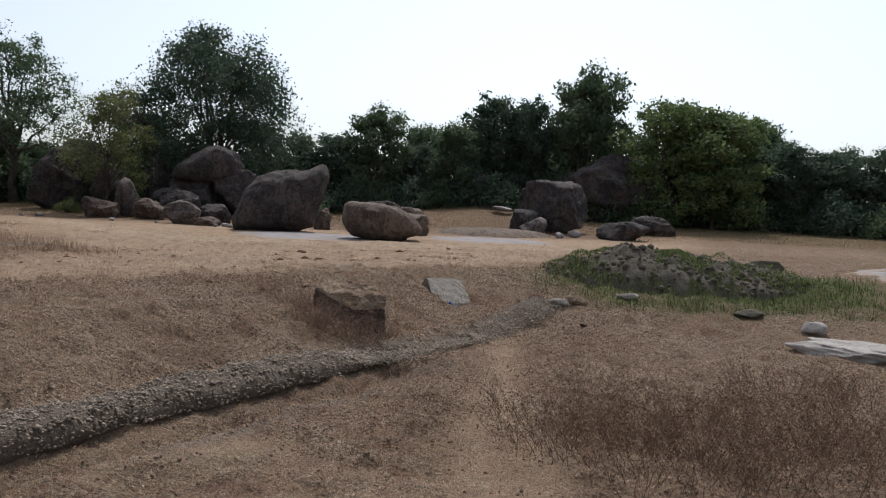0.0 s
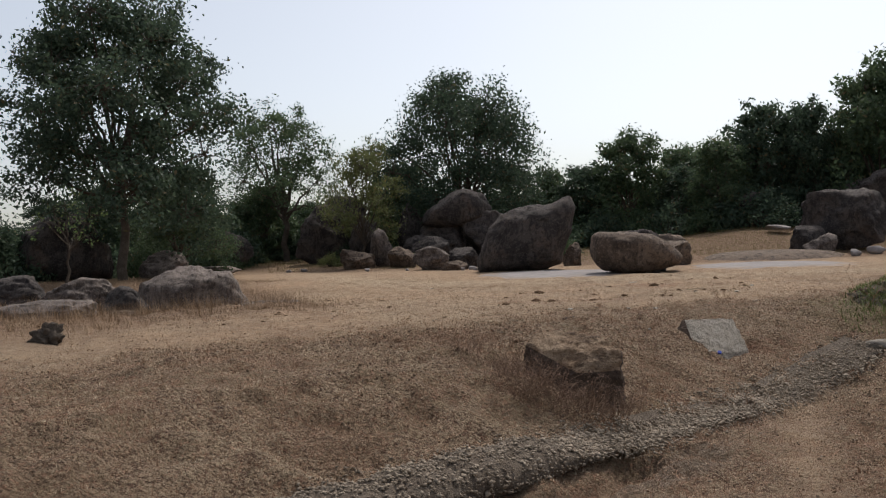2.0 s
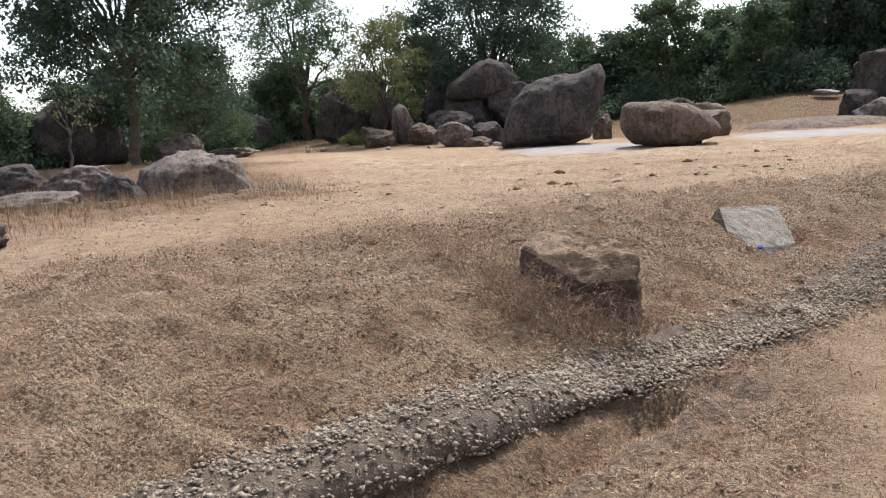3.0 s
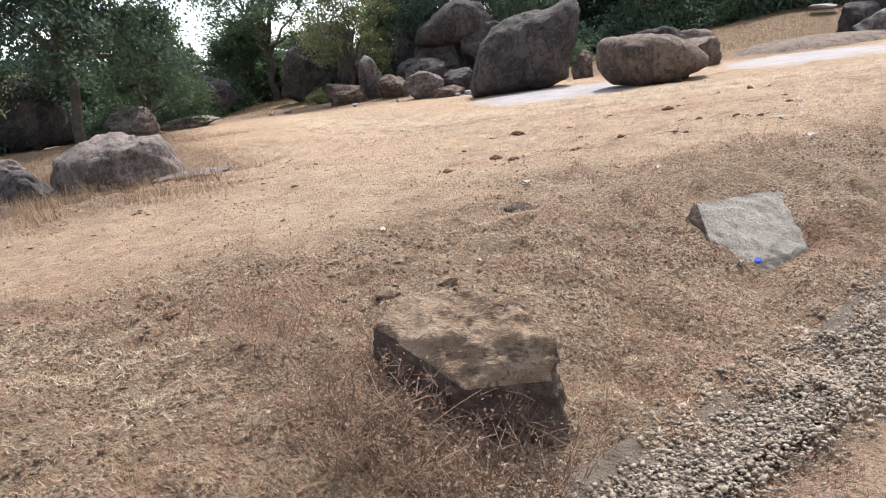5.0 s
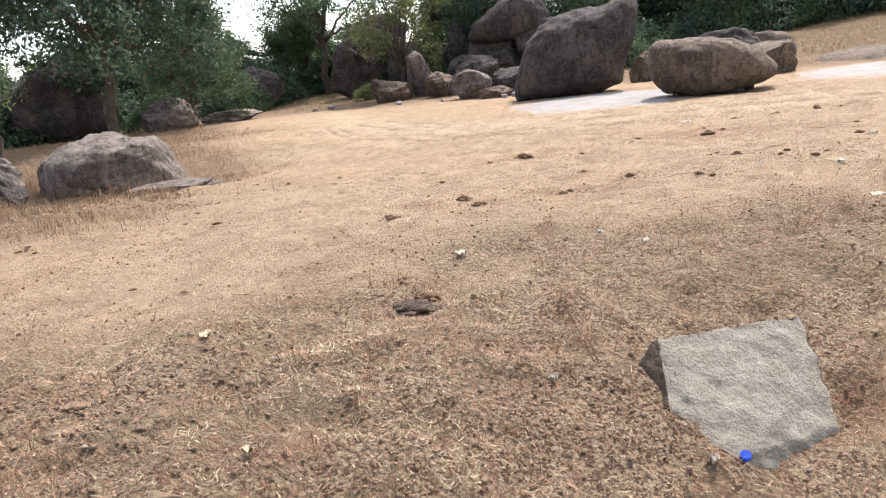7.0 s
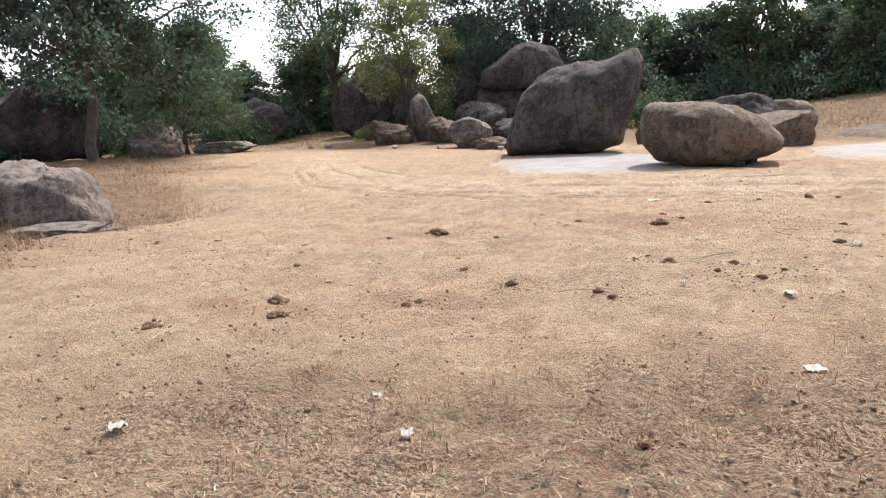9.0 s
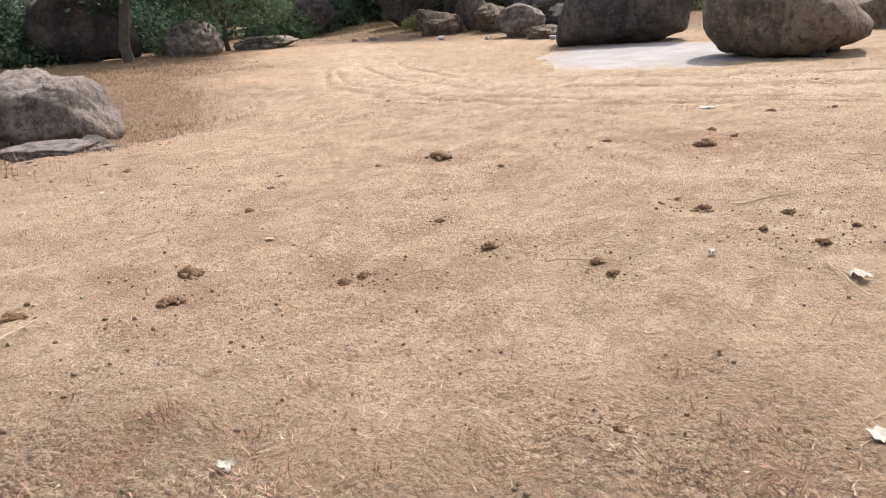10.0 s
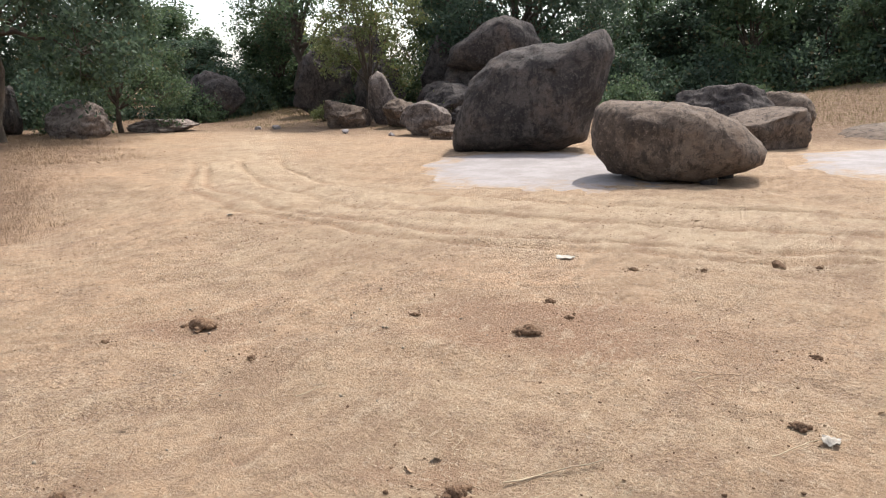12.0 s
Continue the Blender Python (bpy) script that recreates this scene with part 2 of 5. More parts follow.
def patchy_straw():
    n = Nodes("straw", 0.9)
    r = n.island()
    colour = n.mix(n.span(r, 0.0, 1.0), (0.27, 0.192, 0.115), (0.60, 0.49, 0.335))
    colour = n.mix(n.span(n.noise(0.9, 5, 0.7, 0.6), 0.45, 0.62, 0, 0.8), colour, n.mix(r, (0.193, 0.101, 0.067), (0.318, 0.183, 0.126)))
    colour = n.mix(n.span(n.noise(1.4, 5, 0.7, 0.8), 0.56, 0.66, 0, 0.7), colour, n.mix(r, (0.193, 0.169, 0.111), (0.289, 0.255, 0.174)))
    return n.done(colour)


GROUND = ground_material()
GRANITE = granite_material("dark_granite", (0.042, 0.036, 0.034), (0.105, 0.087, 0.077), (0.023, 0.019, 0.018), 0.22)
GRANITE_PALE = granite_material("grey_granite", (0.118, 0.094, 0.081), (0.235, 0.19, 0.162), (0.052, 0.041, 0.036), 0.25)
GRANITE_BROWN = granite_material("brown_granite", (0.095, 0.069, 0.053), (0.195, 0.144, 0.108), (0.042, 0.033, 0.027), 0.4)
STONE_BUFF = layered_stone("buff_stone", (0.235, 0.155, 0.098), (0.36, 0.258, 0.172), (0.085, 0.053, 0.036))
# skin for steep faces: weathered, with their shade added to the colour; also earth crust
SHADE_SKIN_CRUST = mottled_material("weathered_shade_and_crust", (0.095, 0.066, 0.050), (0.16, 0.112, 0.083), (0.042, 0.031, 0.026), 7.0, 0.9, 0.09)
STONE_GREY = mottled_material("rough_grey_stone", (0.297, 0.257, 0.209), (0.369, 0.324, 0.270), (0.153, 0.124, 0.096), 9.0, 0.9, 0.06)
PALE_STONE = mottled_material("pale_stone", (0.40, 0.355, 0.31), (0.50, 0.455, 0.40), (0.24, 0.20, 0.165), 7.0, 0.9, 0.04)
SHEET = sheet_material()
CONCRETE = mottled_material("gravel_concrete", (0.125, 0.094, 0.069), (0.18, 0.14, 0.105), (0.055, 0.041, 0.031), 9.0, 0.95, 0.05)
GRAVEL = mottled_material("gravel", (0.235, 0.182, 0.132), (0.365, 0.296, 0.222), (0.13, 0.097, 0.070), 9.0, 0.9, 0.01, True)
STRAW = patchy_straw()
STALK = mottled_material("dry_stalk", (0.254, 0.142, 0.088), (0.366, 0.224, 0.142), (0.142, 0.080, 0.053), 4.0, 0.9, 0.005, True)
DUNG = mottled_material("dry_dung", (0.16, 0.092, 0.053), (0.235, 0.145, 0.086), (0.09, 0.052, 0.032), 14.0, 0.95, 0.03)
SOIL = mottled_material("dug_soil", (0.082, 0.069, 0.048), (0.135, 0.114, 0.082), (0.042, 0.035, 0.026), 4.0, 0.95, 0.06, True)
BARK = mottled_material("bark", (0.072, 0.055, 0.042), (0.111, 0.088, 0.068), (0.039, 0.029, 0.023), 4.0, 0.9, 0.03)
LEAF_DARK = leaf_material("dark_leaves", (0.044, 0.070, 0.048), (0.098, 0.140, 0.086), (0.16, 0.12, 0.06))
LEAF_MID = leaf_material("mid_leaves", (0.056, 0.090, 0.050), (0.125, 0.172, 0.084), (0.20, 0.15, 0.08))
LEAF_LIGHT = leaf_material("light_leaves", (0.082, 0.122, 0.045), (0.165, 0.218, 0.08), (0.24, 0.19, 0.07))
LEAF_DRY = leaf_material("dusty_leaves", (0.105, 0.125, 0.05), (0.20, 0.215, 0.085), (0.27, 0.18, 0.09))
GRASS_GREEN = mottled_material("green_grass", (0.095, 0.125, 0.036), (0.17, 0.205, 0.055), (0.17, 0.145, 0.07), 3.0, 0.8, 0.005, True)
PAPER = mottled_material("pale_scrap", (0.344, 0.303, 0.246), (0.426, 0.385, 0.328), (0.410, 0.361, 0.303), 8.0, 0.7, 0.004)
BLUE = mottled_material("blue_plastic", (0.015, 0.06, 0.50), (0.02, 0.09, 0.62), (0.012, 0.04, 0.33), 20.0, 0.4, 0.002)


# ---- terrain ----
def smooth(a, b, v):
    t = np.clip((v - a) / (b - a), 0, 1)
    return t * t * (3 - 2 * t)


def lattice(x, y, seed):
    """Smooth noise from -1 to 1 with one bump to the metre."""
    xi, yi = np.floor(x), np.floor(y)
    u, v = x - xi, y - yi
    u, v = u * u * (3 - 2 * u), v * v * (3 - 2 * v)

    def corner(a, b):
        h = np.sin(a * 127.1 + b * 311.7 + seed * 74.7) * 43758.5453
        return (h - np.floor(h)) * 2 - 1

    low = corner(xi, yi) * (1 - u) + corner(xi + 1, yi) * u
    high = corner(xi, yi + 1) * (1 - u) + corner(xi + 1, yi + 1) * u
    return low * (1 - v) + high * v


def fractal(x, y, scale, seed, octaves=4):
    total, gain = 0.0, 1.0
    for o in range(octaves):
        total = total + gain * lattice(x * scale * 2**o + 17.3 * o, y * scale * 2**o - 9.1 * o, seed + o)
        gain *= 0.55
    return total


def kerb_side(x, y):
    """Metres to the upper side of the buried pipe's line."""
    return (x + 1.75) * -0.875 + (y - 5.65) * 0.484


def terrain(x, y):
    """Height of the bare ground: a low terrace edge along the pipe, a hollow by the track, a rise into the wood."""
    step = 1 - (1 - smooth(-0.1, 1.9, kerb_side(x, y))) * (1 - smooth(9.5, 14, y))
    z = -0.05 + 0.6 * step
    z = z - 0.28 * np.exp(-(((x + 9.5) / 6) ** 2) - ((y - 20) / 5) ** 2)
    z = z + 0.2 * smooth(4, 16, -x - 0.35 * (y - 9)) * np.exp(-(((y - 15) / 12) ** 2))
    z = z - 0.10 * np.exp(-(((x - 0.15) / 0.45) ** 2) - ((y - 11.35) / 0.4) ** 2)
    z = z + 0.8 * np.exp(-(((x - 2.5) / 5) ** 2) - ((y - 48.5) / 4.5) ** 2)
    z = z - 0.36 * smooth(-7.6, -10.2, x) * smooth(10.5, 13.5, y) * smooth(24, 20, y)
    z = z - 0.10 * smooth(21, 27, y) * smooth(42, 34, y)
    return z + 0.9 * smooth(34, 60, y)


def height(x, y):
    return float(surface(np.float64(x), np.float64(y))[0])


def left_edge(y):
    """Left border of the bare track."""
    return np.interp(y, (0, 9, 13, 16, 18, 22, 27.7, 33, 60), (-9.5, -8.0, -6.9, -7.2, -8.5, -12.0, -16.5, -23, -40))


def bareness(x, y):
    wobble = fractal(x, y, 0.55, 3)
    right = smooth(1.2, -1.2, x - (-5.08 + 0.47 * (y - 7.26)) - 1.5 * smooth(10.5, 13.5, y) - 1.5 * smooth(13.5, 16.5, y) + 1.1 * wobble)
    left = smooth(-1.6, 1.6, x - left_edge(y) + 1.1 * wobble)
    far = smooth(37, 33, y - 0.5 * np.clip(x - 2, 0, 30) + 1.2 * wobble)
    path = smooth(0.45, 0.12, np.abs(x - 0.30 - 0.06 * (y - 2)) + 0.15 * wobble) * smooth(11.5, 9, y) * 0.75
    sandy = 0.75 * np.exp(-(((x + 1.15) / 1.3) ** 2) - ((y - 4.9) / 1.0) ** 2) * smooth(-0.8, 0.0, wobble)
    return np.maximum(np.maximum(right * left * far, path), sandy)


def surface(x, y):
    """The ground with its small relief, ruts and channel; also how bare it is, the ruts, and the line along them."""
    near = smooth(40, 15, np.hypot(x, y - 10))
    bare = bareness(x, y)
    rough = 1 - 0.75 * bare
    z = terrain(x, y)
    z = z + near * (0.030 * fractal(x, y, 1.1, 11, 3) + rough * (0.050 * fractal(x, y, 4.2, 21, 2) + 0.022 * lattice(x * 9.0, y * 9.0, 23)) + 0.006 * lattice(x * 8.0, y * 8.0, 24))
    # ruts of the track, curving round the boulders
    q = y - np.where(x < -3, 0.058, 0.016) * (x + 3) ** 2 + 0.5 * fractal(x, y, 0.22, 91, 3)
    lines = sum(np.exp(-(((q - at) / 0.09) ** 2)) for at in (20.9, 21.3, 22.4, 23.7))
    z = z - 0.048 * bare * lines * smooth(45, 25, np.hypot(x, y - 10)) * smooth(-0.7, 0.3, fractal(x, y, 0.35, 95, 2))
    # scoured channel along the lower side of the pipe
    side = kerb_side(x, y) - 0.03 * np.sin(y * 1.7)
    z = z - 0.17 * np.exp(-(((side + 0.24) / 0.12) ** 2)) * smooth(3.0, 4.0, y) * smooth(8.3, 7.4, y)
    return z, bare, lines, q, side


def spaced(lo, hi, step, reach, count):
    """Even steps from lo to hi, then wider and wider ones to +-reach."""
    grow = np.geomspace(step, reach, count)
    return np.concatenate((lo - grow[::-1], np.arange(lo, hi, step), hi + grow))


def build_ground():
    xs, ys = spaced(-11, 6, 0.055, 2500, 90), spaced(1.0, 26, 0.06, 2500, 110)
    x, y = np.meshgrid(xs, ys)
    z, bare, lines, q, side = surface(x, y)
    worn = bare * np.clip(smooth(20.2, 21.2, q) * smooth(25, 23.4, q) - 1.0 * lines, 0, 1)
    green = smooth(0.1, 0.6, np.exp(-(((x - 4.6) / 2.6) ** 2) - ((y - 13.0) / 1.5) ** 2) * (1 + 0.5 * fractal(x, y, 0.9, 31)))
    straw = np.maximum(smooth(1.8, -1.8, x - left_edge(y) + 1.2 * fractal(x, y, 0.5, 33)) * smooth(5, 9, y), smooth(33, 40, y))
    ash = smooth(0.55, 0.95, np.exp(-(((side + 0.42) / 0.22) ** 2)) * smooth(3.8, 5, y) * smooth(9.5, 8, y) + 0.35 * fractal(x, y, 1.3, 41))
    tail = np.exp(-((kerb_side(x, y) / 0.30) ** 2)) * smooth(7.6, 8.6, y) * smooth(11.8, 10.8, y)
    ash = np.maximum(0.6 * ash, 0.7 * smooth(0.35, 0.95, tail * (1 + 0.7 * fractal(x, y, 2.2, 43))))
    stain = sum(np.exp(-(((x - sx) / r) ** 2) - ((y - sy) / (0.6 * r)) ** 2) for sx, sy, r in ((-1.1, 18.3, 1.3), (-2.5, 13.9, 0.5), (-0.5, 16.1, 0.45), (-3.2, 17.4, 0.6), (-1.6, 14.6, 0.5)))
    # stained patches, and ruts darkened along their lines in broken stretches
    stain = bare * np.maximum(smooth(0.25, 0.9, stain * (1 + 0.6 * fractal(x, y, 2.0, 47))) * 0.7, 0.4 * lines * smooth(-0.5, 0.5, fractal(x, y, 0.6, 97)) * smooth(45, 25, np.hypot(x, y - 10)))
    rows, cols = x.shape
    index = np.arange(rows * cols).reshape(rows, cols)
    faces = np.stack((index[:-1, :-1], index[:-1, 1:], index[1:, 1:], index[1:, :-1]), -1).reshape(-1, 4)
    mesh = mesh_of("ground", np.stack((x, y, z), -1).reshape(-1, 3), faces, GROUND, True)
    for name, values in (("bare", bare), ("green", green), ("straw", straw), ("ash", ash), ("worn", worn), ("stain", stain)):
        layer = mesh.attributes.new(name, "FLOAT", "POINT")
        layer.data.foreach_set("value", np.clip(values, 0, 1).astype(np.float32).ravel())
    return tagged(new("ground", mesh), "dry sandy ground with worn brown grass and a bare track", "ground", kind="structure")


# ---- builders ----
def mesh_of(name, verts, faces, material, smooth_shade=False):
    """A mesh from arrays of corners and of faces with one number of sides."""
    mesh = bpy.data.meshes.new(name)
    verts, faces = np.asarray(verts, np.float32), np.asarray(faces, np.int32)
    count, sides = faces.shape
    mesh.vertices.add(len(verts))
    mesh.vertices.foreach_set("co", verts.ravel())
    mesh.loops.add(count * sides)
    mesh.loops.foreach_set("vertex_index", faces.ravel())
    mesh.polygons.add(count)
    mesh.polygons.foreach_set("loop_start", np.arange(0, count * sides, sides, dtype=np.int32))
    if smooth_shade:
        mesh.polygons.foreach_set("use_smooth", np.ones(count, bool))
    mesh.update(calc_edges=True)
    mesh.materials.append(material)
    return mesh


def part(name, mesh, parent, label=""):
    ob = new(name, mesh)
    ob.parent = parent
    return tagged(ob, label)


def sphere_mesh(detail):
    bm = bmesh.new()
    bmesh.ops.create_icosphere(bm, subdivisions=detail, radius=1.0)
    v = np.array([p.co[:] for p in bm.verts])
    f = np.array([[p.index for p in face.verts] for face in bm.faces])
    bm.free()
    return v, f


SPHERES = {d: sphere_mesh(d) for d in (2, 3, 4, 5)}


def roughen(v, amount, scale, seed):
    off = Vector((seed * 3.7, seed * 1.3, -seed * 2.1))
    return np.array([noise.fractal(Vector(p) * scale + off, 0.9, 2.1, 4) for p in v])[:, None] * amount


def creased(v, amount, scale, seed):
    """Rounded lumps that meet in sharp creases."""
    off = Vector((seed * 1.9, -seed * 2.3, seed * 0.7))
    return np.array([abs(noise.noise(Vector(p) * scale + off)) + 0.5 * abs(noise.noise(Vector(p) * scale * 2.3 + off)) for p in v])[:, None] * amount


def rock_shape(size, seed, detail=4, square=0.75, cuts=5, amount=0.10):
    """A weathered boulder, base at z 0: a ball broken along flat faces, with creases and rough skin."""
    rng = np.random.default_rng(seed)
    v, f = SPHERES[detail]
    v = np.sign(v) * np.abs(v) ** (square + 0.1)
    for _ in range(cuts + 6):
        d = rng.normal(size=3)
        d[2] *= 0.7
        d /= np.linalg.norm(d)
        over = np.maximum(v @ d - rng.uniform(0.5, 0.86), 0)
        v = v - over[:, None] * d * 0.95
    n = v / np.linalg.norm(v, axis=1)[:, None]
    v = v + n * (roughen(v, amount * 0.8, 1.6, seed) + creased(v, amount * 1.3, 2.2, seed) + roughen(v, amount * 0.4, 6.0, seed + 5))
    v[:, 2] = np.maximum(v[:, 2], -0.8)
    v[:, 2] -= v[:, 2].min()
    v = v / (v.max(0) - v.min(0)) * np.array(size)
    v[:, :2] -= (v[:, :2].max(0) + v[:, :2].min(0)) / 2
    return v, f


def profile_shape(outline, depth, seed, detail=5, amount=0.05, plump=0.6):
    """A boulder whose front outline runs through a few (across, up) corners."""
    pts = np.array(outline, float)
    mid = (pts.max(0) + pts.min(0)) / 2
    ends = np.roll(pts, -1, 0)
    fill = np.concatenate([pts + (ends - pts) * t for t in np.linspace(0, 1, 24, endpoint=False)]) - mid
    ang, rad = np.arctan2(fill[:, 1], fill[:, 0]), np.hypot(fill[:, 0], fill[:, 1])
    order = np.argsort(ang)
    ang, rad = ang[order], rad[order]
    v, f = SPHERES[detail]
    a = np.arctan2(v[:, 2], v[:, 0])
    fine = np.linspace(-np.pi, np.pi, 361)
    ring = np.interp(fine, np.r_[ang - 2 * np.pi, ang, ang + 2 * np.pi], np.r_[rad, rad, rad])
    kernel = np.exp(-np.linspace(-2, 2, 7) ** 2)
    ring = np.convolve(np.r_[ring[-13:], ring, ring[:13]], kernel / kernel.sum(), "same")[13:-13]
    flat = np.hypot(v[:, 0], v[:, 2]) ** plump
    r = np.interp(a, fine, ring) * flat
    out = np.stack((mid[0] + r * np.cos(a), depth / 2 * np.sign(v[:, 1]) * np.abs(v[:, 1]) ** 0.8, mid[1] + r * np.sin(a)), -1)
    n = v / np.linalg.norm(v, axis=1)[:, None]
    size = pts.max(0).max() - pts.min(0).min()
    out = out + n * roughen(out, amount * size / 2, 3.6 / size, seed) + n * creased(out, amount * size * 0.55, 6.0 / size, seed + 2) + n * roughen(out, amount * size * 0.16, 16.0 / size, seed + 4)
    out[:, 2] -= out[:, 2].min()
    return out, f


def boulder(label, x, y, size, turn=0.0, seed=1, material=None, detail=5, square=0.75, cuts=5, sink=0.08, lift=None, group="boulders", amount=0.10, tilt=0.0):
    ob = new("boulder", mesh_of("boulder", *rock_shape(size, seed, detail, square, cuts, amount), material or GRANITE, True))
    z = height(x, y) - sink if lift is None else lift
    ob.matrix_world = pose(x, y, z, 0, tilt, turn)
    return tagged(ob, label, "boulder", group)


def hewn(name, corners, at, turn, seed, material, amount=0.03, skin=None, steep=0.5):
    """An angular stone: the hull of a few corners, its faces rough and its edges broken; skin darkens its steep faces.
    """
    bm = bmesh.new()
    for p in corners:
        bm.verts.new(p)
    hull = bmesh.ops.convex_hull(bm, input=bm.verts[:])
    bmesh.ops.delete(bm, geom=[g for g in hull["geom_interior"] if g.is_valid], context="VERTS")
    bmesh.ops.recalc_face_normals(bm, faces=bm.faces[:])
    for f in bm.faces:
        f.normal_update()
        # steep and left-facing hull faces take the skin, with their shade in its colour
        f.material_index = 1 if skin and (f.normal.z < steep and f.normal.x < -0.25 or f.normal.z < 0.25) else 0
    for _ in range(7):
        long = [e for e in bm.edges if e.calc_length() > 0.026]
        if long:
            bmesh.ops.subdivide_edges(bm, edges=long, cuts=1)
            bmesh.ops.triangulate(bm, faces=[f for f in bm.faces if len(f.verts) > 3])
    bmesh.ops.smooth_vert(bm, verts=bm.verts[:], factor=0.5, use_axis_x=True, use_axis_y=True, use_axis_z=True)
    bmesh.ops.recalc_face_normals(bm, faces=bm.faces[:])
    bm.normal_update()
    for v in bm.verts:
        p = v.co + Vector((seed, 2 * seed, -seed))
        ledge = noise.noise(Vector((p.x * 2.0, p.y * 2.0, p.z * 17)))
        v.co += v.normal * amount * (1.0 * noise.fractal(p * 4.5, 0.8, 2.1, 4) - 0.9 * abs(noise.noise(p * 8)) + 0.7 * noise.fractal(p * 17, 0.7, 2.0, 3) + 0.45 * ledge)
    for f in bm.faces:
        f.smooth = True
    mesh = bpy.data.meshes.new(name)
    bm.to_mesh(mesh)
    bm.free()
    mesh.materials.append(material)
    if skin:
        mesh.materials.append(skin)
    ob = new(name, mesh)
    ob.matrix_world = pose(*at, 0, 0, turn)
    return ob


def tube(points, radii, sides=6):
    """A tapered tube through points: corners and quads."""
    p, r = np.asarray(points, float), np.asarray(radii, float)
    d = np.gradient(p, axis=0)
    d /= np.linalg.norm(d, axis=1)[:, None] + 1e-9
    ref = np.where(np.abs(d[:, 2:]) > 0.9, (1.0, 0, 0), (0, 0, 1.0))
    u = np.cross(d, ref)
    u /= np.linalg.norm(u, axis=1)[:, None]
    w = np.cross(d, u)
    a = np.linspace(0, 2 * np.pi, sides, endpoint=False)
    v = p[:, None] + r[:, None, None] * (np.cos(a)[None, :, None] * u[:, None] + np.sin(a)[None, :, None] * w[:, None])
    i = np.arange(len(p) - 1)[:, None] * sides + np.arange(sides)
    j = np.arange(len(p) - 1)[:, None] * sides + (np.arange(sides) + 1) % sides
    return v.reshape(-1, 3), np.stack((i, j, j + sides, i + sides), -1).reshape(-1, 4)


def joined(pieces):
    verts, faces, base = [], [], 0
    for v, f in pieces:
        verts.append(v)
        faces.append(f + base)
        base += len(v)
    return np.concatenate(verts), np.concatenate(faces)


def bent(a, b, sag, rng, steps=6):
    t = np.linspace(0, 1, steps)[:, None]
    a, b = np.asarray(a, float), np.asarray(b, float)
    p = a + (b - a) * t
    p[:, 2] += (sag * np.sin(np.pi * t) * np.linalg.norm(b - a))[:, 0]
    p[1:-1] += rng.normal(0, 0.022, (steps - 2, 3)) * np.linalg.norm(b - a)
    return p


def leaves_at(centres, rng, length, width, droop=0.3):
    """Folded, pointed leaves, one at each centre."""
    n = len(centres)
    d = rng.normal(size=(n, 3))
    d[:, 2] -= droop
    d /= np.linalg.norm(d, axis=1)[:, None]
    s = np.cross(d, rng.normal(size=(n, 3)))
    s /= np.linalg.norm(s, axis=1)[:, None]
    k = np.cross(d, s)
    size = rng.uniform(0.6, 1.3, (n, 1))
    L, W = length * size, width * size
    v = np.stack((centres - d * L / 2, centres + s * W / 2 + k * W * 0.15, centres + d * L / 2, centres - s * W / 2 + k * W * 0.15), 1)
    return v.reshape(-1, 3), np.arange(4 * n).reshape(-1, 4)


def tree(label, seed, tall, wide, leaf, material, lobes=11, clusters=15, per=80, fork=0.28, spread=0.16, low=0.3, trunk=0.02, category="tree", lean=0.0):
    """A tree: forked tapering trunk and limbs, and a crown of leaf clumps in uneven lobes."""
    rng = np.random.default_rng(seed)
    root = new("tree")
    fork_at = np.array((lean * tall * fork, 0, tall * fork))
    wood = [tube(bent((0, 0, -0.2), fork_at, 0.0, rng), np.linspace(trunk * tall * 1.35, trunk * tall * 0.9, 6), 8)]
    spots = []
    for i in range(lobes):
        a = i * 2.399 + rng.uniform(-0.4, 0.4)
        h = low + (0.93 - low) * ((i + 0.5) / lobes) ** 0.85
        reach = wide / 2 * (1 - 0.75 * max(0, (h - 0.45) / 0.55) ** 1.6) * rng.uniform(0.45, 0.8)
        lobe = np.array((math.cos(a) * reach + lean * tall * 0.5, math.sin(a) * reach, tall * h * rng.uniform(0.94, 1.03)))
        start = fork_at * rng.uniform(0.75, 1.0) if h < 0.55 else fork_at
        wood.append(tube(bent(start, lobe, 0.08, rng, 7), np.linspace(trunk * tall * 0.6, trunk * tall * 0.16, 7), 6))
        size = wide * spread * rng.uniform(0.8, 1.25)
        for _ in range(clusters):
            d = rng.normal(size=3)
            d[2] = d[2] * 0.8 + 0.15
            tip = lobe + d / np.linalg.norm(d) * size * rng.uniform(0.55, 1.2)
            wood.append(tube(bent(lobe + rng.normal(0, 0.05, 3), tip, 0.1, rng, 4), np.linspace(trunk * tall * 0.13, trunk * tall * 0.03, 4), 4))
            count = int(per * rng.uniform(0.45, 1.5))
            spots.append(tip + rng.normal(size=(count, 3)) * np.array((1, 1, 0.7)) * size * rng.uniform(0.18, 0.34))
    part("trunk", mesh_of("trunk", *joined(wood), BARK, True), root)
    spots = np.concatenate(spots)
    spots[:, 2] = np.maximum(spots[:, 2], 0.25)
    part("crown", mesh_of("crown", *leaves_at(spots, rng, leaf, leaf * 0.5), material), root)
    return tagged(root, label, category)


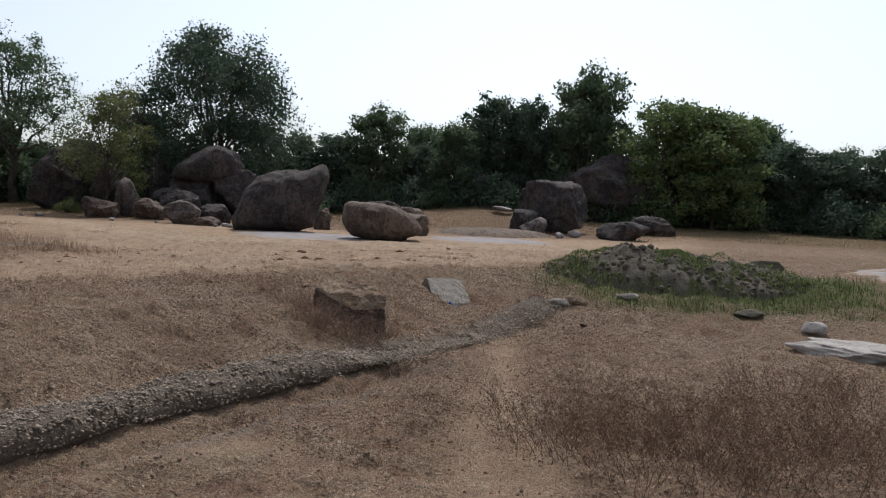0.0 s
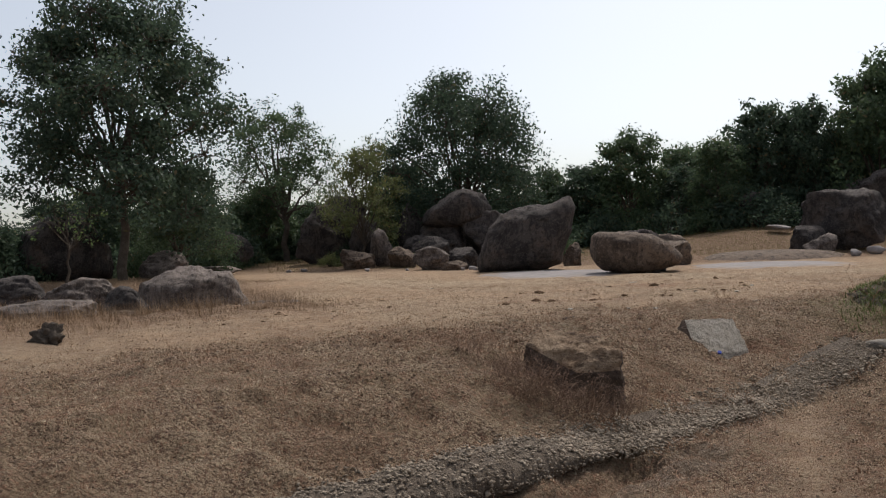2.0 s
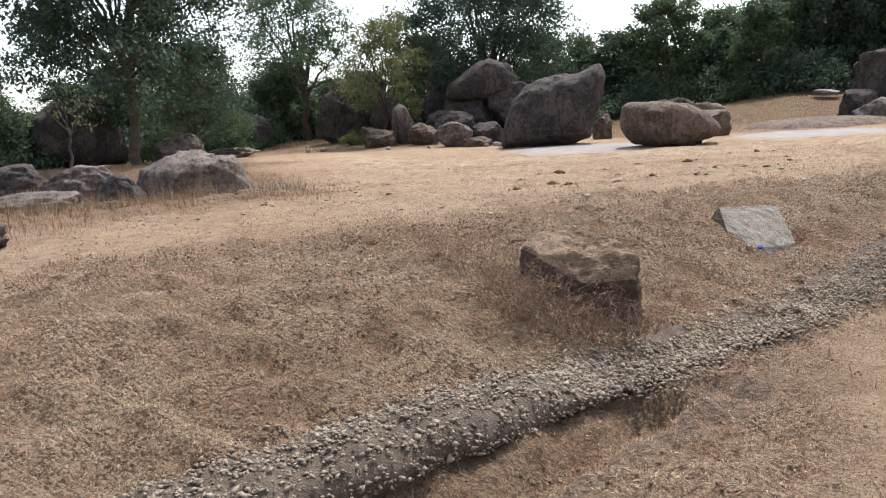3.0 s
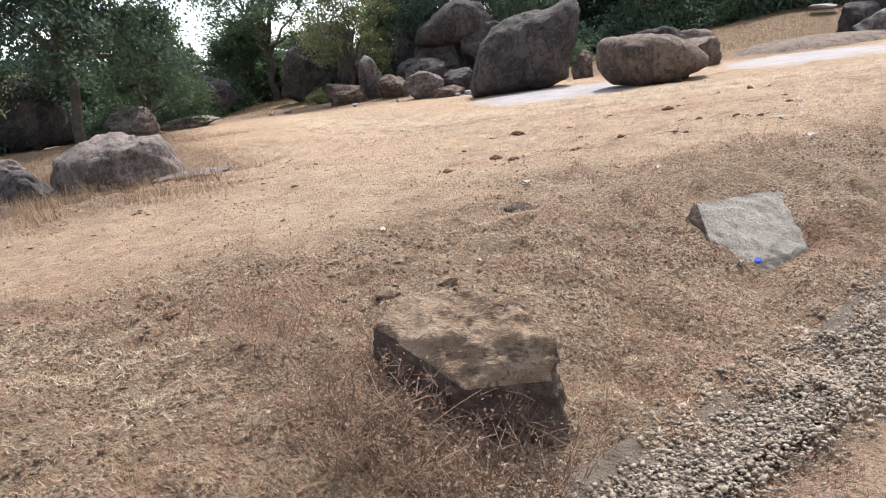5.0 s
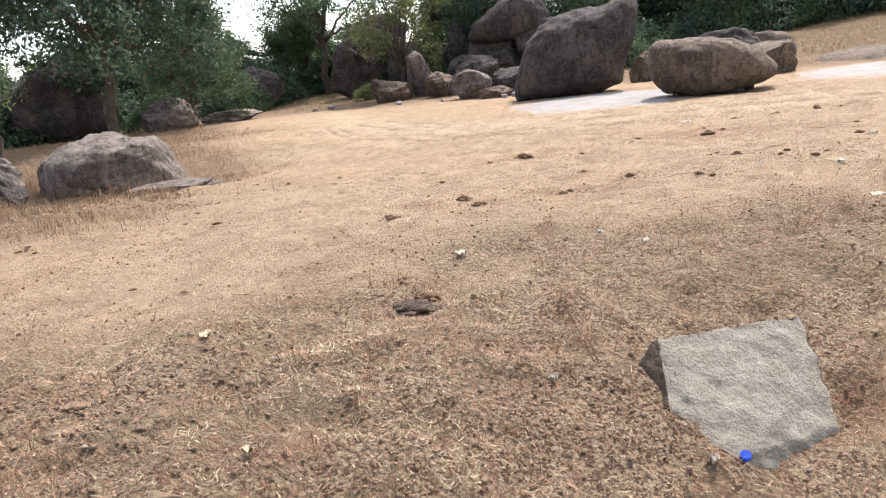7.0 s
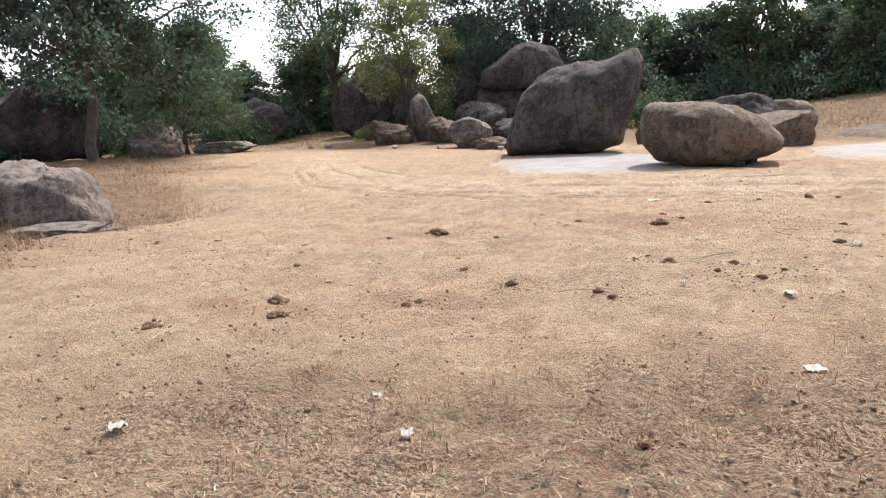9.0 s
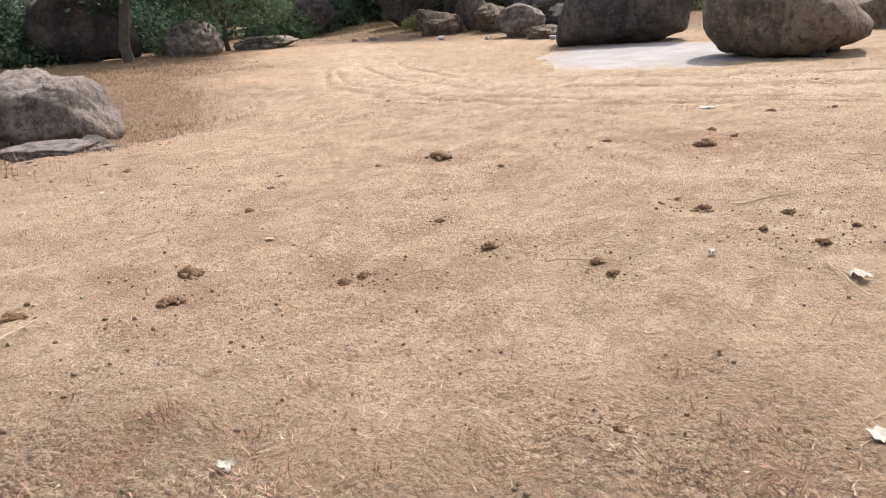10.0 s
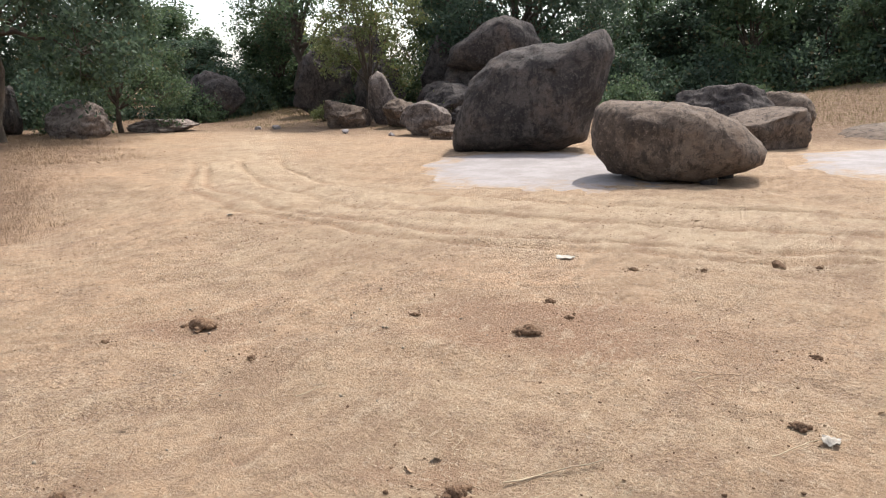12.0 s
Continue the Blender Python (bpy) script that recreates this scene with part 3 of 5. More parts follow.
def shrub(label, seed, tall, wide, leaf, material, stems=9, clusters=70, per=45):
    rng = np.random.default_rng(seed)
    root = new("shrub")
    wood, spots = [], []
    for i in range(clusters):
        a, r = rng.uniform(0, 2 * np.pi), math.sqrt(rng.uniform(0, 1)) * wide / 2
        top = tall * (1 - (2 * r / wide) ** 2.2) * rng.uniform(0.55, 1.0)
        tip = np.array((math.cos(a) * r, math.sin(a) * r, rng.uniform(0.25, 1.0) ** 0.6 * top + 0.15))
        if i < stems * 4:
            wood.append(tube(bent((rng.normal(0, 0.12), rng.normal(0, 0.12), -0.05), tip, 0.1, rng, 5), np.linspace(0.03, 0.008, 5), 4))
        spots.append(tip + rng.normal(size=(int(per * rng.uniform(0.5, 1.5)), 3)) * np.array((0.24, 0.24, 0.17)) * wide / 3)
    tagged(part("stem_tangle", mesh_of("stem_tangle", *joined(wood), BARK, True), root), kind="stuff")
    spots = np.concatenate(spots)
    spots[:, 2] = np.maximum(spots[:, 2], 0.04)
    part("foliage", mesh_of("foliage", *leaves_at(spots, rng, leaf, leaf * 0.5), material), root)
    return tagged(root, label, "shrub")


def weed(label, seed, tall, wide, stalks, material, loose=0.6, thick=1.0):
    """A dry weed: thin forked stalks over a patch, with small withered heads."""
    rng = np.random.default_rng(seed)
    root = new("dry_weed")
    wood, knobs = [], []
    for _ in range(stalks):
        a, r = rng.uniform(0, 2 * np.pi), math.sqrt(rng.uniform(0, 1)) * wide / 2
        foot = np.array((math.cos(a), math.sin(a), 0)) * r * loose + (0, 0, -0.015)
        a += rng.normal(0, 0.7)
        tip = foot + np.array((math.cos(a) * 0.45, math.sin(a) * 0.45, rng.uniform(0.5, 1.0))) * tall * rng.uniform(0.35, 1.0)
        p = bent(foot, tip, 0.05, rng, 5)
        wood.append(tube(p, np.linspace(0.0024, 0.001, 5) * thick, 3))
        for _ in range(4):
            q = p[rng.integers(1, 5)]
            end = q + rng.normal(0, 1, 3) * np.array((0.06, 0.06, 0.03)) + (0, 0, 0.035)
            wood.append(tube(bent(q, end, 0.05, rng, 3), np.array((0.0014, 0.001, 0.0008)) * thick, 3))
            knobs.append(end + rng.normal(0, 0.015, (2, 3)))
    tagged(part("stalk_tangle", mesh_of("stalk_tangle", *joined(wood), material), root), kind="stuff")
    tagged(part("withered_leaf_mass", mesh_of("withered_leaf_mass", *leaves_at(np.concatenate(knobs), rng, 0.016, 0.008), material), root), kind="stuff")
    return tagged(root, label, "weed", "dry weeds")


# ---- ground and large stone ----
build_ground()

BIG = [(-1.82, -0.04), (-1.9, 0.4), (-1.5, 1.3), (-0.9, 2.03), (-0.25, 2.32), (0.45, 2.38), (1.1, 2.44), (1.3, 2.68), (1.64, 2.72), (1.78, 2.27), (1.6, 1.53), (1.36, 0.8), (1.18, 0.27), (0.25, 0.04)]
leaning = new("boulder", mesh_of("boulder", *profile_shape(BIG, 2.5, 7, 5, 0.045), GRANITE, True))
leaning.matrix_world = pose(-6.4, 31.1, height(-6.4, 31.1) - 0.08, 0, 0, 17)
tagged(leaning, "tall dark granite boulder leaning over a pale rock sheet", "boulder", "boulders")
LONG = [(-1.40, 1.10), (-1.46, 0.74), (-1.38, 0.38), (-1.07, 0.12), (-0.3, 0.0), (0.36, 0.02), (1.07, 0.17), (1.44, 0.32), (1.45, 0.55), (0.97, 0.93), (0.5, 1.12), (-0.05, 1.20), (-1.2, 1.22)]
lozenge = new("boulder", mesh_of("boulder", *profile_shape(LONG, 1.8, 12, 5, 0.035), GRANITE_BROWN, True))
lozenge.matrix_world = pose(-2.08, 26.7, height(-2.08, 26.7) + 0.0, 0, 1.5, 12) @ Matrix.Diagonal((0.93, 1, 1.02, 1))
tagged(lozenge, "long rounded brown boulder propped on small stones", "boulder", "boulders")
for dx, dy, s in ((0.62, -0.50, 0.2), (0.75, 0.2, 0.2)):
    boulder("small dark stone wedged under a long boulder", -2.1 + dx, 26.85 + dy, (s * 1.4, s, 0.2), 20, int(40 + 9 * s), GRANITE, 3, sink=0.05, group="wedge stones")

# pale rock sheets lying flush with the track
def rock_sheet(label, x, y, wide, deep, turn, seed, rise=0.03, material=None):
    rings, spokes = 14, 72
    a = np.linspace(0, 2 * np.pi, spokes, endpoint=False)
    edge = 1 + 0.16 * lattice(np.cos(a) * 1.7 + seed, np.sin(a) * 1.7, seed) + 0.06 * lattice(np.cos(a) * 6 + seed, np.sin(a) * 6, seed + 1)
    r = np.linspace(0, 1, rings)[:, None]
    px, py = r * edge * np.cos(a) * wide / 2, r * edge * np.sin(a) * deep / 2
    c, s = math.cos(radians(turn)), math.sin(radians(turn))
    wx, wy = x + c * px - s * py, y + s * px + c * py
    z = terrain(wx, wy) + rise * (1 - r**6) - 0.10 * r**5 + 0.012 * fractal(wx, wy, 0.9, seed) * (1 - r**4)
    i = np.arange(rings - 1)[:, None] * spokes + np.arange(spokes)
    j = np.arange(rings - 1)[:, None] * spokes + (np.arange(spokes) + 1) % spokes
    mesh = mesh_of("rock_sheet", np.stack((wx, wy, z), -1).reshape(-1, 3), np.stack((i, j, j + spokes, i + spokes), -1).reshape(-1, 4), material or SHEET, True)
    mesh.attributes.new("rim", "FLOAT", "POINT").data.foreach_set("value", (r + 0 * a).astype(np.float32).ravel())
    ob = new("rock_sheet", mesh)
    return tagged(ob, label, "rock", "rock sheets")


rock_sheet("pale grey rock sheet flush with the track", -4.7, 27.5, 6.6, 8.6, 30, 3, 0.04)
rock_sheet("pale grey rock sheet beside a long boulder", 1.8, 30.5, 6.4, 8.0, 5, 5, 0.05)
rock_sheet("long low rock swell beyond the boulders", 2.5, 37.4, 6.0, 4.0, 8, 8, 0.24, GRANITE_BROWN)
rock_sheet("pale bare rock by a grassy spoil heap", 10.5, 15.8, 4.8, 9.0, -17, 9, 0.07)

# boulders behind the leaning one
TOP = [(-1.95, 0.25), (-1.75, 0.9), (-1.0, 1.35), (-0.3, 1.9), (0.35, 2.1), (1.2, 1.75), (1.75, 1.1), (1.8, 0.4), (1.0, 0.0), (-0.8, 0.0)]
top = new("boulder", mesh_of("boulder", *profile_shape(TOP, 2.8, 21, 5, 0.05), GRANITE, True))
top.matrix_world = pose(-12.6, 42.3, 2.35, 0, 0, 22)
tagged(top, "dark peaked boulder on top of a stack of boulders", "boulder", "boulders")
boulder("dark boulder carrying the stack's top stone", -13.4, 42.0, (2.6, 2.4, 2.6), 30, 22)
boulder("dark boulder carrying the stack's top stone", -11.2, 42.2, (2.5, 2.4, 2.6), -10, 23)
boulder("dark boulder in the middle of a stack", -12.2, 43.0, (2.2, 2.0, 2.7), 50, 48)
boulder("rounded black boulder beside a stack", -15.9, 43.6, (1.5, 1.6, 3.3), 15, 24, GRANITE, 5, 0.85)
boulder("dark boulder beside a stack", -14.4, 41.0, (1.9, 1.6, 1.5), 45, 25)
boulder("grey boulder at the edge of the track", -11.7, 35.2, (1.7, 1.4, 1.12), 15, 26, GRANITE_PALE)
boulder("dark boulder among the rocks by the track", -10.6, 36.4, (1.4, 1.3, 1.0), 60, 27)
boulder("low brown boulder by the track", -10.2, 34.0, (1.2, 0.9, 0.5), 10, 28, GRANITE_BROWN)
boulder("brown boulder in dry grass by the track", -16.2, 37.3, (1.8, 1.5, 1.05), 5, 29, GRANITE_BROWN)
boulder("upright grey boulder among rocks", -15.4, 38.4, (1.2, 1.1, 2.0), 25, 30, GRANITE_PALE, 4, 0.8)
boulder("brown boulder beside an upright rock", -13.9, 37.6, (1.7, 1.4, 1.1), -20, 31, GRANITE_BROWN)
boulder("dark boulder among rocks and scrub", -13.2, 39.5, (2.0, 1.6, 1.5), 33, 32)
boulder("tall dark rock outcrop under trees", -20.2, 42.5, (4.2, 3.0, 3.9), 28, 33, GRANITE, 5, 0.7, 8)
boulder("dark rock beside an outcrop", -17.6, 41.6, (2.2, 2.0, 2.4), 60, 34)
boulder("brown boulder half covered by a shrub", -25.5, 39.7, (3.3, 2.6, 2.2), 40, 35, GRANITE, 5, 0.9, 3)
boulder("rounded grey boulder at the edge of dry grass", -22.4, 30.7, (2.3, 2.0, 1.35), 30, 36, GRANITE_PALE, 5, 0.9, 3)
boulder("flat grey rock at the edge of the track", -22.5, 34.5, (2.6, 1.6, 0.55), 25, 37, GRANITE_PALE)
UNDER_TREE = [(-2.3, 0.0), (-2.45, 1.0), (-1.9, 2.0), (-0.9, 2.65), (0.3, 2.8), (1.35, 2.35), (2.1, 1.45), (2.4, 0.5), (2.2, 0.0)]
shaded = new("boulder", mesh_of("boulder", *profile_shape(UNDER_TREE, 3.6, 38, 5, 0.06), GRANITE, True))
shaded.matrix_world = pose(-26.2, 29.1, height(-26.2, 29.1) - 0.1, 0, 0, 50) @ Matrix.Diagonal((0.78, 0.8, 1.0, 1))
tagged(shaded, "large brown boulder in the shade of a tree", "boulder", "boulders")
# boulders behind the long one
boulder("dark rounded boulder on a pale rock sheet", -1.6, 33.3, (2.1, 1.7, 1.0), 10, 41, GRANITE_BROWN, 4, 0.8)
boulder("dark boulder behind a rounded one", -2.9, 36.4, (2.6, 1.8, 1.5), 30, 42, GRANITE, 5, 0.7, 8)
boulder("brown boulder behind a rounded one", -1.6, 37.0, (1.7, 1.5, 1.25), 10, 43, GRANITE_BROWN)
boulder("upright rock behind the leaning boulder", -5.4, 35.2, (0.8, 0.8, 1.05), 0, 44, GRANITE_BROWN)
boulder("low dark rock in yellow grass", -8.6, 46.0, (1.7, 1.2, 0.55), 0, 45)
boulder("dark rock in yellow grass below the wood", -9.6, 50.0, (2.2, 1.6, 1.1), 0, 46)
boulder("low dark rock in yellow grass", -4.6, 47.0, (1.2, 0.9, 0.5), 0, 47)
# outcrops on the far side of the track
boulder("dark split granite outcrop at the wood's edge", 5.6, 40.5, (3.7, 2.8, 2.75), -8, 51, GRANITE, 5, 0.7, 8)
boulder("pale faceted boulder leaning on an outcrop", 4.1, 39.6, (1.5, 1.3, 1.25), -25, 52, GRANITE, 4, 0.7, 7)
boulder("small angular boulder in front of an outcrop", 4.4, 38.4, (1.4, 1.1, 0.95), -10, 53, GRANITE_PALE, 4, 0.7, 6)
boulder("huge grey granite dome behind an outcrop", 10.8, 50.2, (8.5, 4.8, 4.5), -8, 54, GRANITE, 5, 0.7, 7)
boulder("low dark boulder beside the track", 8.5, 37.2, (2.5, 1.6, 0.95), -8, 55, GRANITE, 4, 0.8)
boulder("dark boulder under the trees", 2.3, 50.0, (2.2, 1.8, 2.2), 5, 56)
boulder("dark boulder by a granite dome", 11.0, 41.5, (2.6, 1.8, 1.1), 0, 57)
boulder("pale flat slab lying in yellow grass", 3.4, 46.2, (1.3, 0.9, 0.22), -20, 58, SHEET, 4, sink=-0.18, tilt=6)
# rocks on the left bank
BROAD = [(-1.45, 0.0), (-1.5, 0.45), (-1.35, 0.86), (-0.9, 1.0), (-0.6, 1.12), (0.1, 1.13), (0.5, 1.04), (0.95, 1.02), (1.25, 0.66), (1.45, 0.3), (1.5, 0.0)]
broad = new("boulder", mesh_of("boulder", *profile_shape(BROAD, 2.2, 61, 5, 0.085, 0.5), GRANITE_PALE, True))
broad.matrix_world = pose(-12.2, 18.9, height(-12.2, 18.9) - 0.08, 0, 0, 42) @ Matrix.Diagonal((0.86, 0.9, 0.93, 1))
tagged(broad, "broad grey boulder in dry grass by the track", "boulder", "boulders")
boulder("small dark rock beside a broad boulder", -9.75, 18.2, (0.7, 0.5, 0.42), 20, 62, GRANITE, 4)
boulder("flat brown slab at the edge of the track", -9.1, 17.4, (1.7, 1.1, 0.42), 40, 63, GRANITE_PALE, 5, 0.6, 3, sink=0.12)
boulder("dark boulder in dry grass", -12.2, 16.4, (1.2, 0.9, 0.75), 20, 64)
boulder("long low grey boulder in dry grass", -14.5, 17.5, (2.0, 1.3, 0.9), 25, 65, GRANITE_PALE)
boulder("low grey boulder in dry grass", -11.3, 13.3, (1.9, 1.2, 0.6), 30, 66, GRANITE_PALE)
boulder("small brown rock in dry grass", -10.6, 14.6, (0.7, 0.5, 0.32), 0, 67, GRANITE_BROWN)
boulder("dark rock in dry grass", -16.8, 18.0, (1.8, 1.4, 0.9), 0, 68)

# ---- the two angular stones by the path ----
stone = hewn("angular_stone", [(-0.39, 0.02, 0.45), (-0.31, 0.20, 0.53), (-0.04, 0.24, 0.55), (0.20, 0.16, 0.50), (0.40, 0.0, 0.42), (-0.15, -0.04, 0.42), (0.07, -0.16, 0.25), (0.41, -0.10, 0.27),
                               (-0.42, 0.05, -0.05), (-0.05, -0.18, -0.15), (0.36, -0.12, -0.18), (0.44, 0.06, -0.15), (-0.02, 0.30, -0.05), (-0.36, 0.20, -0.05)], (-1.03, 8.74, 0.13), 0, 3, STONE_BUFF, 0.024, SHADE_SKIN_CRUST)
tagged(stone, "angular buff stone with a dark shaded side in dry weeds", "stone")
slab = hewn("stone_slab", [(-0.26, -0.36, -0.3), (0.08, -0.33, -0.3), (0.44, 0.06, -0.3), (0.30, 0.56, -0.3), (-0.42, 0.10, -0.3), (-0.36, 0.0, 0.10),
                           (-0.22, -0.29, -0.10), (-0.14, -0.27, -0.03), (0.04, -0.27, -0.09), (0.38, 0.12, -0.10), (0.24, 0.48, 0.21), (-0.25, 0.05, 0.23)], (0.04, 10.92, 0.34), 0, 5, STONE_GREY, 0.012, SHADE_SKIN_CRUST, 0.72)
tagged(slab, "rough grey stone slab tilted out of the ground", "stone")

# ---- buried pipe with its gravelly concrete cover ----
def kerb_line(y):
    return float(np.interp(y, (2.5, 4.6, 5.7, 6.8, 7.8, 9.4, 10.7, 11.8), (-3.9, -2.62, -2.0, -1.40, -0.78, 0.22, 1.0, 1.75)))


def build_kerb():
    """A low ridge of gravelly concrete, undercut along its lower side, that sinks into a gravel strip."""
    root = new("pipe_cover")
    ys = np.arange(2.6, 11.7, 0.04)
    xs = np.array([kerb_line(y) for y in ys])
    dx, dy = np.gradient(xs), np.gradient(ys)
    nx, ny = -dy / np.hypot(dx, dy), dx / np.hypot(dx, dy)          # towards the upper side
    fade = smooth(8.3, 7.1, ys) * (1 + 0.25 * lattice(ys * 1.3, ys * 0 + 2.0, 8))
    half = 0.20 + 0.04 * np.clip(fade, 0, 1) + 0.03 * lattice(ys * 1.1, ys * 0, 5) + 0.025 * lattice(ys * 4, ys * 0, 6)
    # across (1 the upper edge) and share of the height, over the back and in under the lower lip
    over = np.array([(1.25, -0.25), (1.0, 0.1), (0.8, 0.55), (0.6, 0.82), (0.4, 0.95), (0.2, 1.0), (0.0, 1.0), (-0.2, 0.97), (-0.4, 0.92), (-0.6, 0.84), (-0.78, 0.72), (-0.92, 0.52), (-0.97, 0.30), (-0.9, 0.08), (-0.7, -0.15), (-0.5, -0.5), (-0.45, -1.1)])
    verts = []
    for i, y in enumerate(ys):
        f = float(np.clip(fade[i], 0, 1.3))
        lip = 1 + 0.30 * lattice(np.float64(y * 2.3), np.float64(7.0), 9) * f
        a = np.where(over[:, 0] < -0.5, over[:, 0] * lip, over[:, 0])
        ox, oy = xs[i] + nx[i] * a * half[i], ys[i] + ny[i] * a * half[i]
        tall = 0.02 + 0.17 * f
        base = terrain(xs[i], ys[i]) - 0.045 * f
        lean = np.clip(over[:, 0], 0, 1.3) * (terrain(ox, oy) - terrain(xs[i], ys[i]))
        z = base + lean + tall * over[:, 1] + (0.022 * fractal(ox, oy, 5, 17, 4) + 0.012 * lattice(ox * 26, oy * 26, 19)) * (over[:, 1] > 0.2) * (0.25 + 0.75 * min(f, 1))
        verts.append(np.stack((ox, oy, z), -1))
    k = len(over)
    i = np.arange(len(ys) - 1)[:, None] * k + np.arange(k - 1)
    grid = np.array(verts)
    part("cover", mesh_of("cover", grid.reshape(-1, 3), np.stack((i, i + 1, i + k + 1, i + k), -1).reshape(-1, 4), CONCRETE, True), root)
    rng = np.random.default_rng(4)
    few_v = np.array([(1, 0, 0), (-1, 0, 0), (0, 1, 0), (0, -1, 0), (0, 0, 1), (0, 0, -1)], float)
    few_f = np.array([(0, 2, 4), (2, 1, 4), (1, 3, 4), (3, 0, 4), (2, 0, 5), (1, 2, 5), (3, 1, 5), (0, 3, 5)])
    n = 20000
    a = np.where(rng.uniform(size=n) < 0.3, rng.integers(125, len(ys) - 12, n), rng.integers(0, len(ys), n))
    b = rng.integers(1, 13, n)
    p = grid[a, b] + rng.uniform(size=(n, 1)) * (grid[a, b + 1] - grid[a, b]) + rng.uniform(-0.025, 0.025, (n, 3)) * (1, 1, 0.1) + (0, 0, 0.003)
    loose = (b < 3) | (fade[a] < 0.35)
    p[loose, :2] += rng.normal(0, 1, (loose.sum(), 2)) * np.where(fade[a[loose]] < 0.35, 0.10, 0.07)[:, None]
    p[loose, 2] = np.maximum(p[loose, 2], surface(p[loose, 0], p[loose, 1])[0] + 0.004)
    s = rng.uniform(0.006, 0.013 + 0.013 * rng.uniform(size=n) ** 3)[:, None] * rng.uniform(0.6, 1.4, (n, 3)) * (1, 1, 0.55)
    p[loose, 2] -= 0.25 * s[loose, 2]
    turn = rng.uniform(0, 2 * np.pi, n)
    v = (few_v[None] + rng.normal(0, 0.2, (n, 6, 3))) * s[:, None]
    v[:, :, 2] += v[:, :, 0] * rng.normal(0, 0.35, (n, 1))
    c, d = np.cos(turn)[:, None], np.sin(turn)[:, None]
    v = np.stack((c * v[:, :, 0] - d * v[:, :, 1], d * v[:, :, 0] + c * v[:, :, 1], v[:, :, 2]), -1) + p[:, None]
    faces = few_f[None] + (np.arange(n) * 6)[:, None, None]
    tagged(part("gravel", mesh_of("gravel", v.reshape(-1, 3), faces.reshape(-1, 3), GRAVEL), root), "loose gravel set in the cover", kind="stuff")
    return tagged(root, "raised gravel and concrete cover over a buried pipe", "pipe cover")


build_kerb()


# ---- spoil heap with green grass ----
def build_heap():
    root = new("spoil_heap")
    xs, ys = np.linspace(-2.5, 2.5, 120), np.linspace(-1.6, 1.6, 80)
    x, y = np.meshgrid(xs, ys)
    wx, wy = x + 4.1, y + 13.7
    r = (x / 2.4) ** 2 + (y / 1.5) ** 2
    bump = np.clip(1 - r, 0, 1) ** 0.8 * (0.44 - 0.05 * x) * (1 + 0.25 * fractal(wx, wy, 0.9, 51)) + np.clip(1 - r, 0, 1) ** 0.5 * (0.11 * fractal(wx, wy, 2.6, 61) + 0.05 * fractal(wx, wy, 9.0, 63, 2))
    z = terrain(wx, wy) + bump - 0.05 * (r > 0.98) - 0.02
    rows, cols = x.shape
    i = np.arange(rows * cols).reshape(rows, cols)
    faces = np.stack((i[:-1, :-1], i[:-1, 1:], i[1:, 1:], i[1:, :-1]), -1).reshape(-1, 4)
    part("soil", mesh_of("soil", np.stack((wx, wy, z), -1).reshape(-1, 3), faces, SOIL, True), root)
    rng = np.random.default_rng(8)
    pieces, few = [], sphere_mesh(1)
    flat = np.stack((wx, wy, z), -1).reshape(-1, 3)[(r < 0.95).ravel()]
    for p in flat[rng.integers(0, len(flat), 1100)]:
        s = (0.012 + 0.055 * rng.uniform() ** 2.5) * rng.uniform(0.6, 1.4, 3)
        pieces.append(((few[0] + rng.normal(0, 0.16, few[0].shape)) * s + p, few[1]))
    tagged(part("clod_litter", mesh_of("clod_litter", *joined(pieces), SOIL), root), "dark soil clods", kind="stuff")
    return tagged(root, "low heap of dug grey soil and clods with green weeds", "soil heap")


build_heap()


def blades(name, spots, rng, length, width, material, flat, label):
    """Grass as one joined mesh of single pointed blades."""
    n = len(spots)
    a = rng.uniform(0, 2 * np.pi, n)
    rise = np.abs(rng.normal(flat[0], flat[1], n)).clip(0.02, 1.5)
    d = np.stack((np.cos(a) * np.cos(rise), np.sin(a) * np.cos(rise), np.sin(rise)), -1)
    s = np.stack((-np.sin(a), np.cos(a), 0 * a), -1)
    L, W = length * rng.uniform(0.4, 1.3, (n, 1)), width * rng.uniform(0.6, 1.3, (n, 1))
    v = np.stack((spots - s * W / 2, spots + s * W / 2, spots + d * L), 1).reshape(-1, 3)
    return tagged(new(name, mesh_of(name, v, np.arange(3 * n).reshape(-1, 3), material)), label, "grass", kind="stuff")


def scatter(rng, n, x0, x1, y0, y1, keep):
    x, y = rng.uniform(x0, x1, n), rng.uniform(y0, y1, n)
    ok = rng.uniform(0, 1, n) < keep(x, y)
    x, y = x[ok], y[ok]
    return np.stack((x, y, surface(x, y)[0] + 0.006), -1)


BANK_GRASS = mottled_material("bank_grass", (0.230, 0.149, 0.090), (0.368, 0.253, 0.155), (0.127, 0.081, 0.052), 2.0, 0.9, 0.004, True)
EDGE_GRASS = mottled_material("yellow_grass", (0.21, 0.165, 0.07), (0.29, 0.235, 0.105), (0.155, 0.12, 0.055), 1.0, 0.9, 0.004, True)
rng = np.random.default_rng(77)
patchy = lambda x, y: np.clip(0.45 + 0.8 * fractal(x, y, 1.2, 71), 0.05, 1)
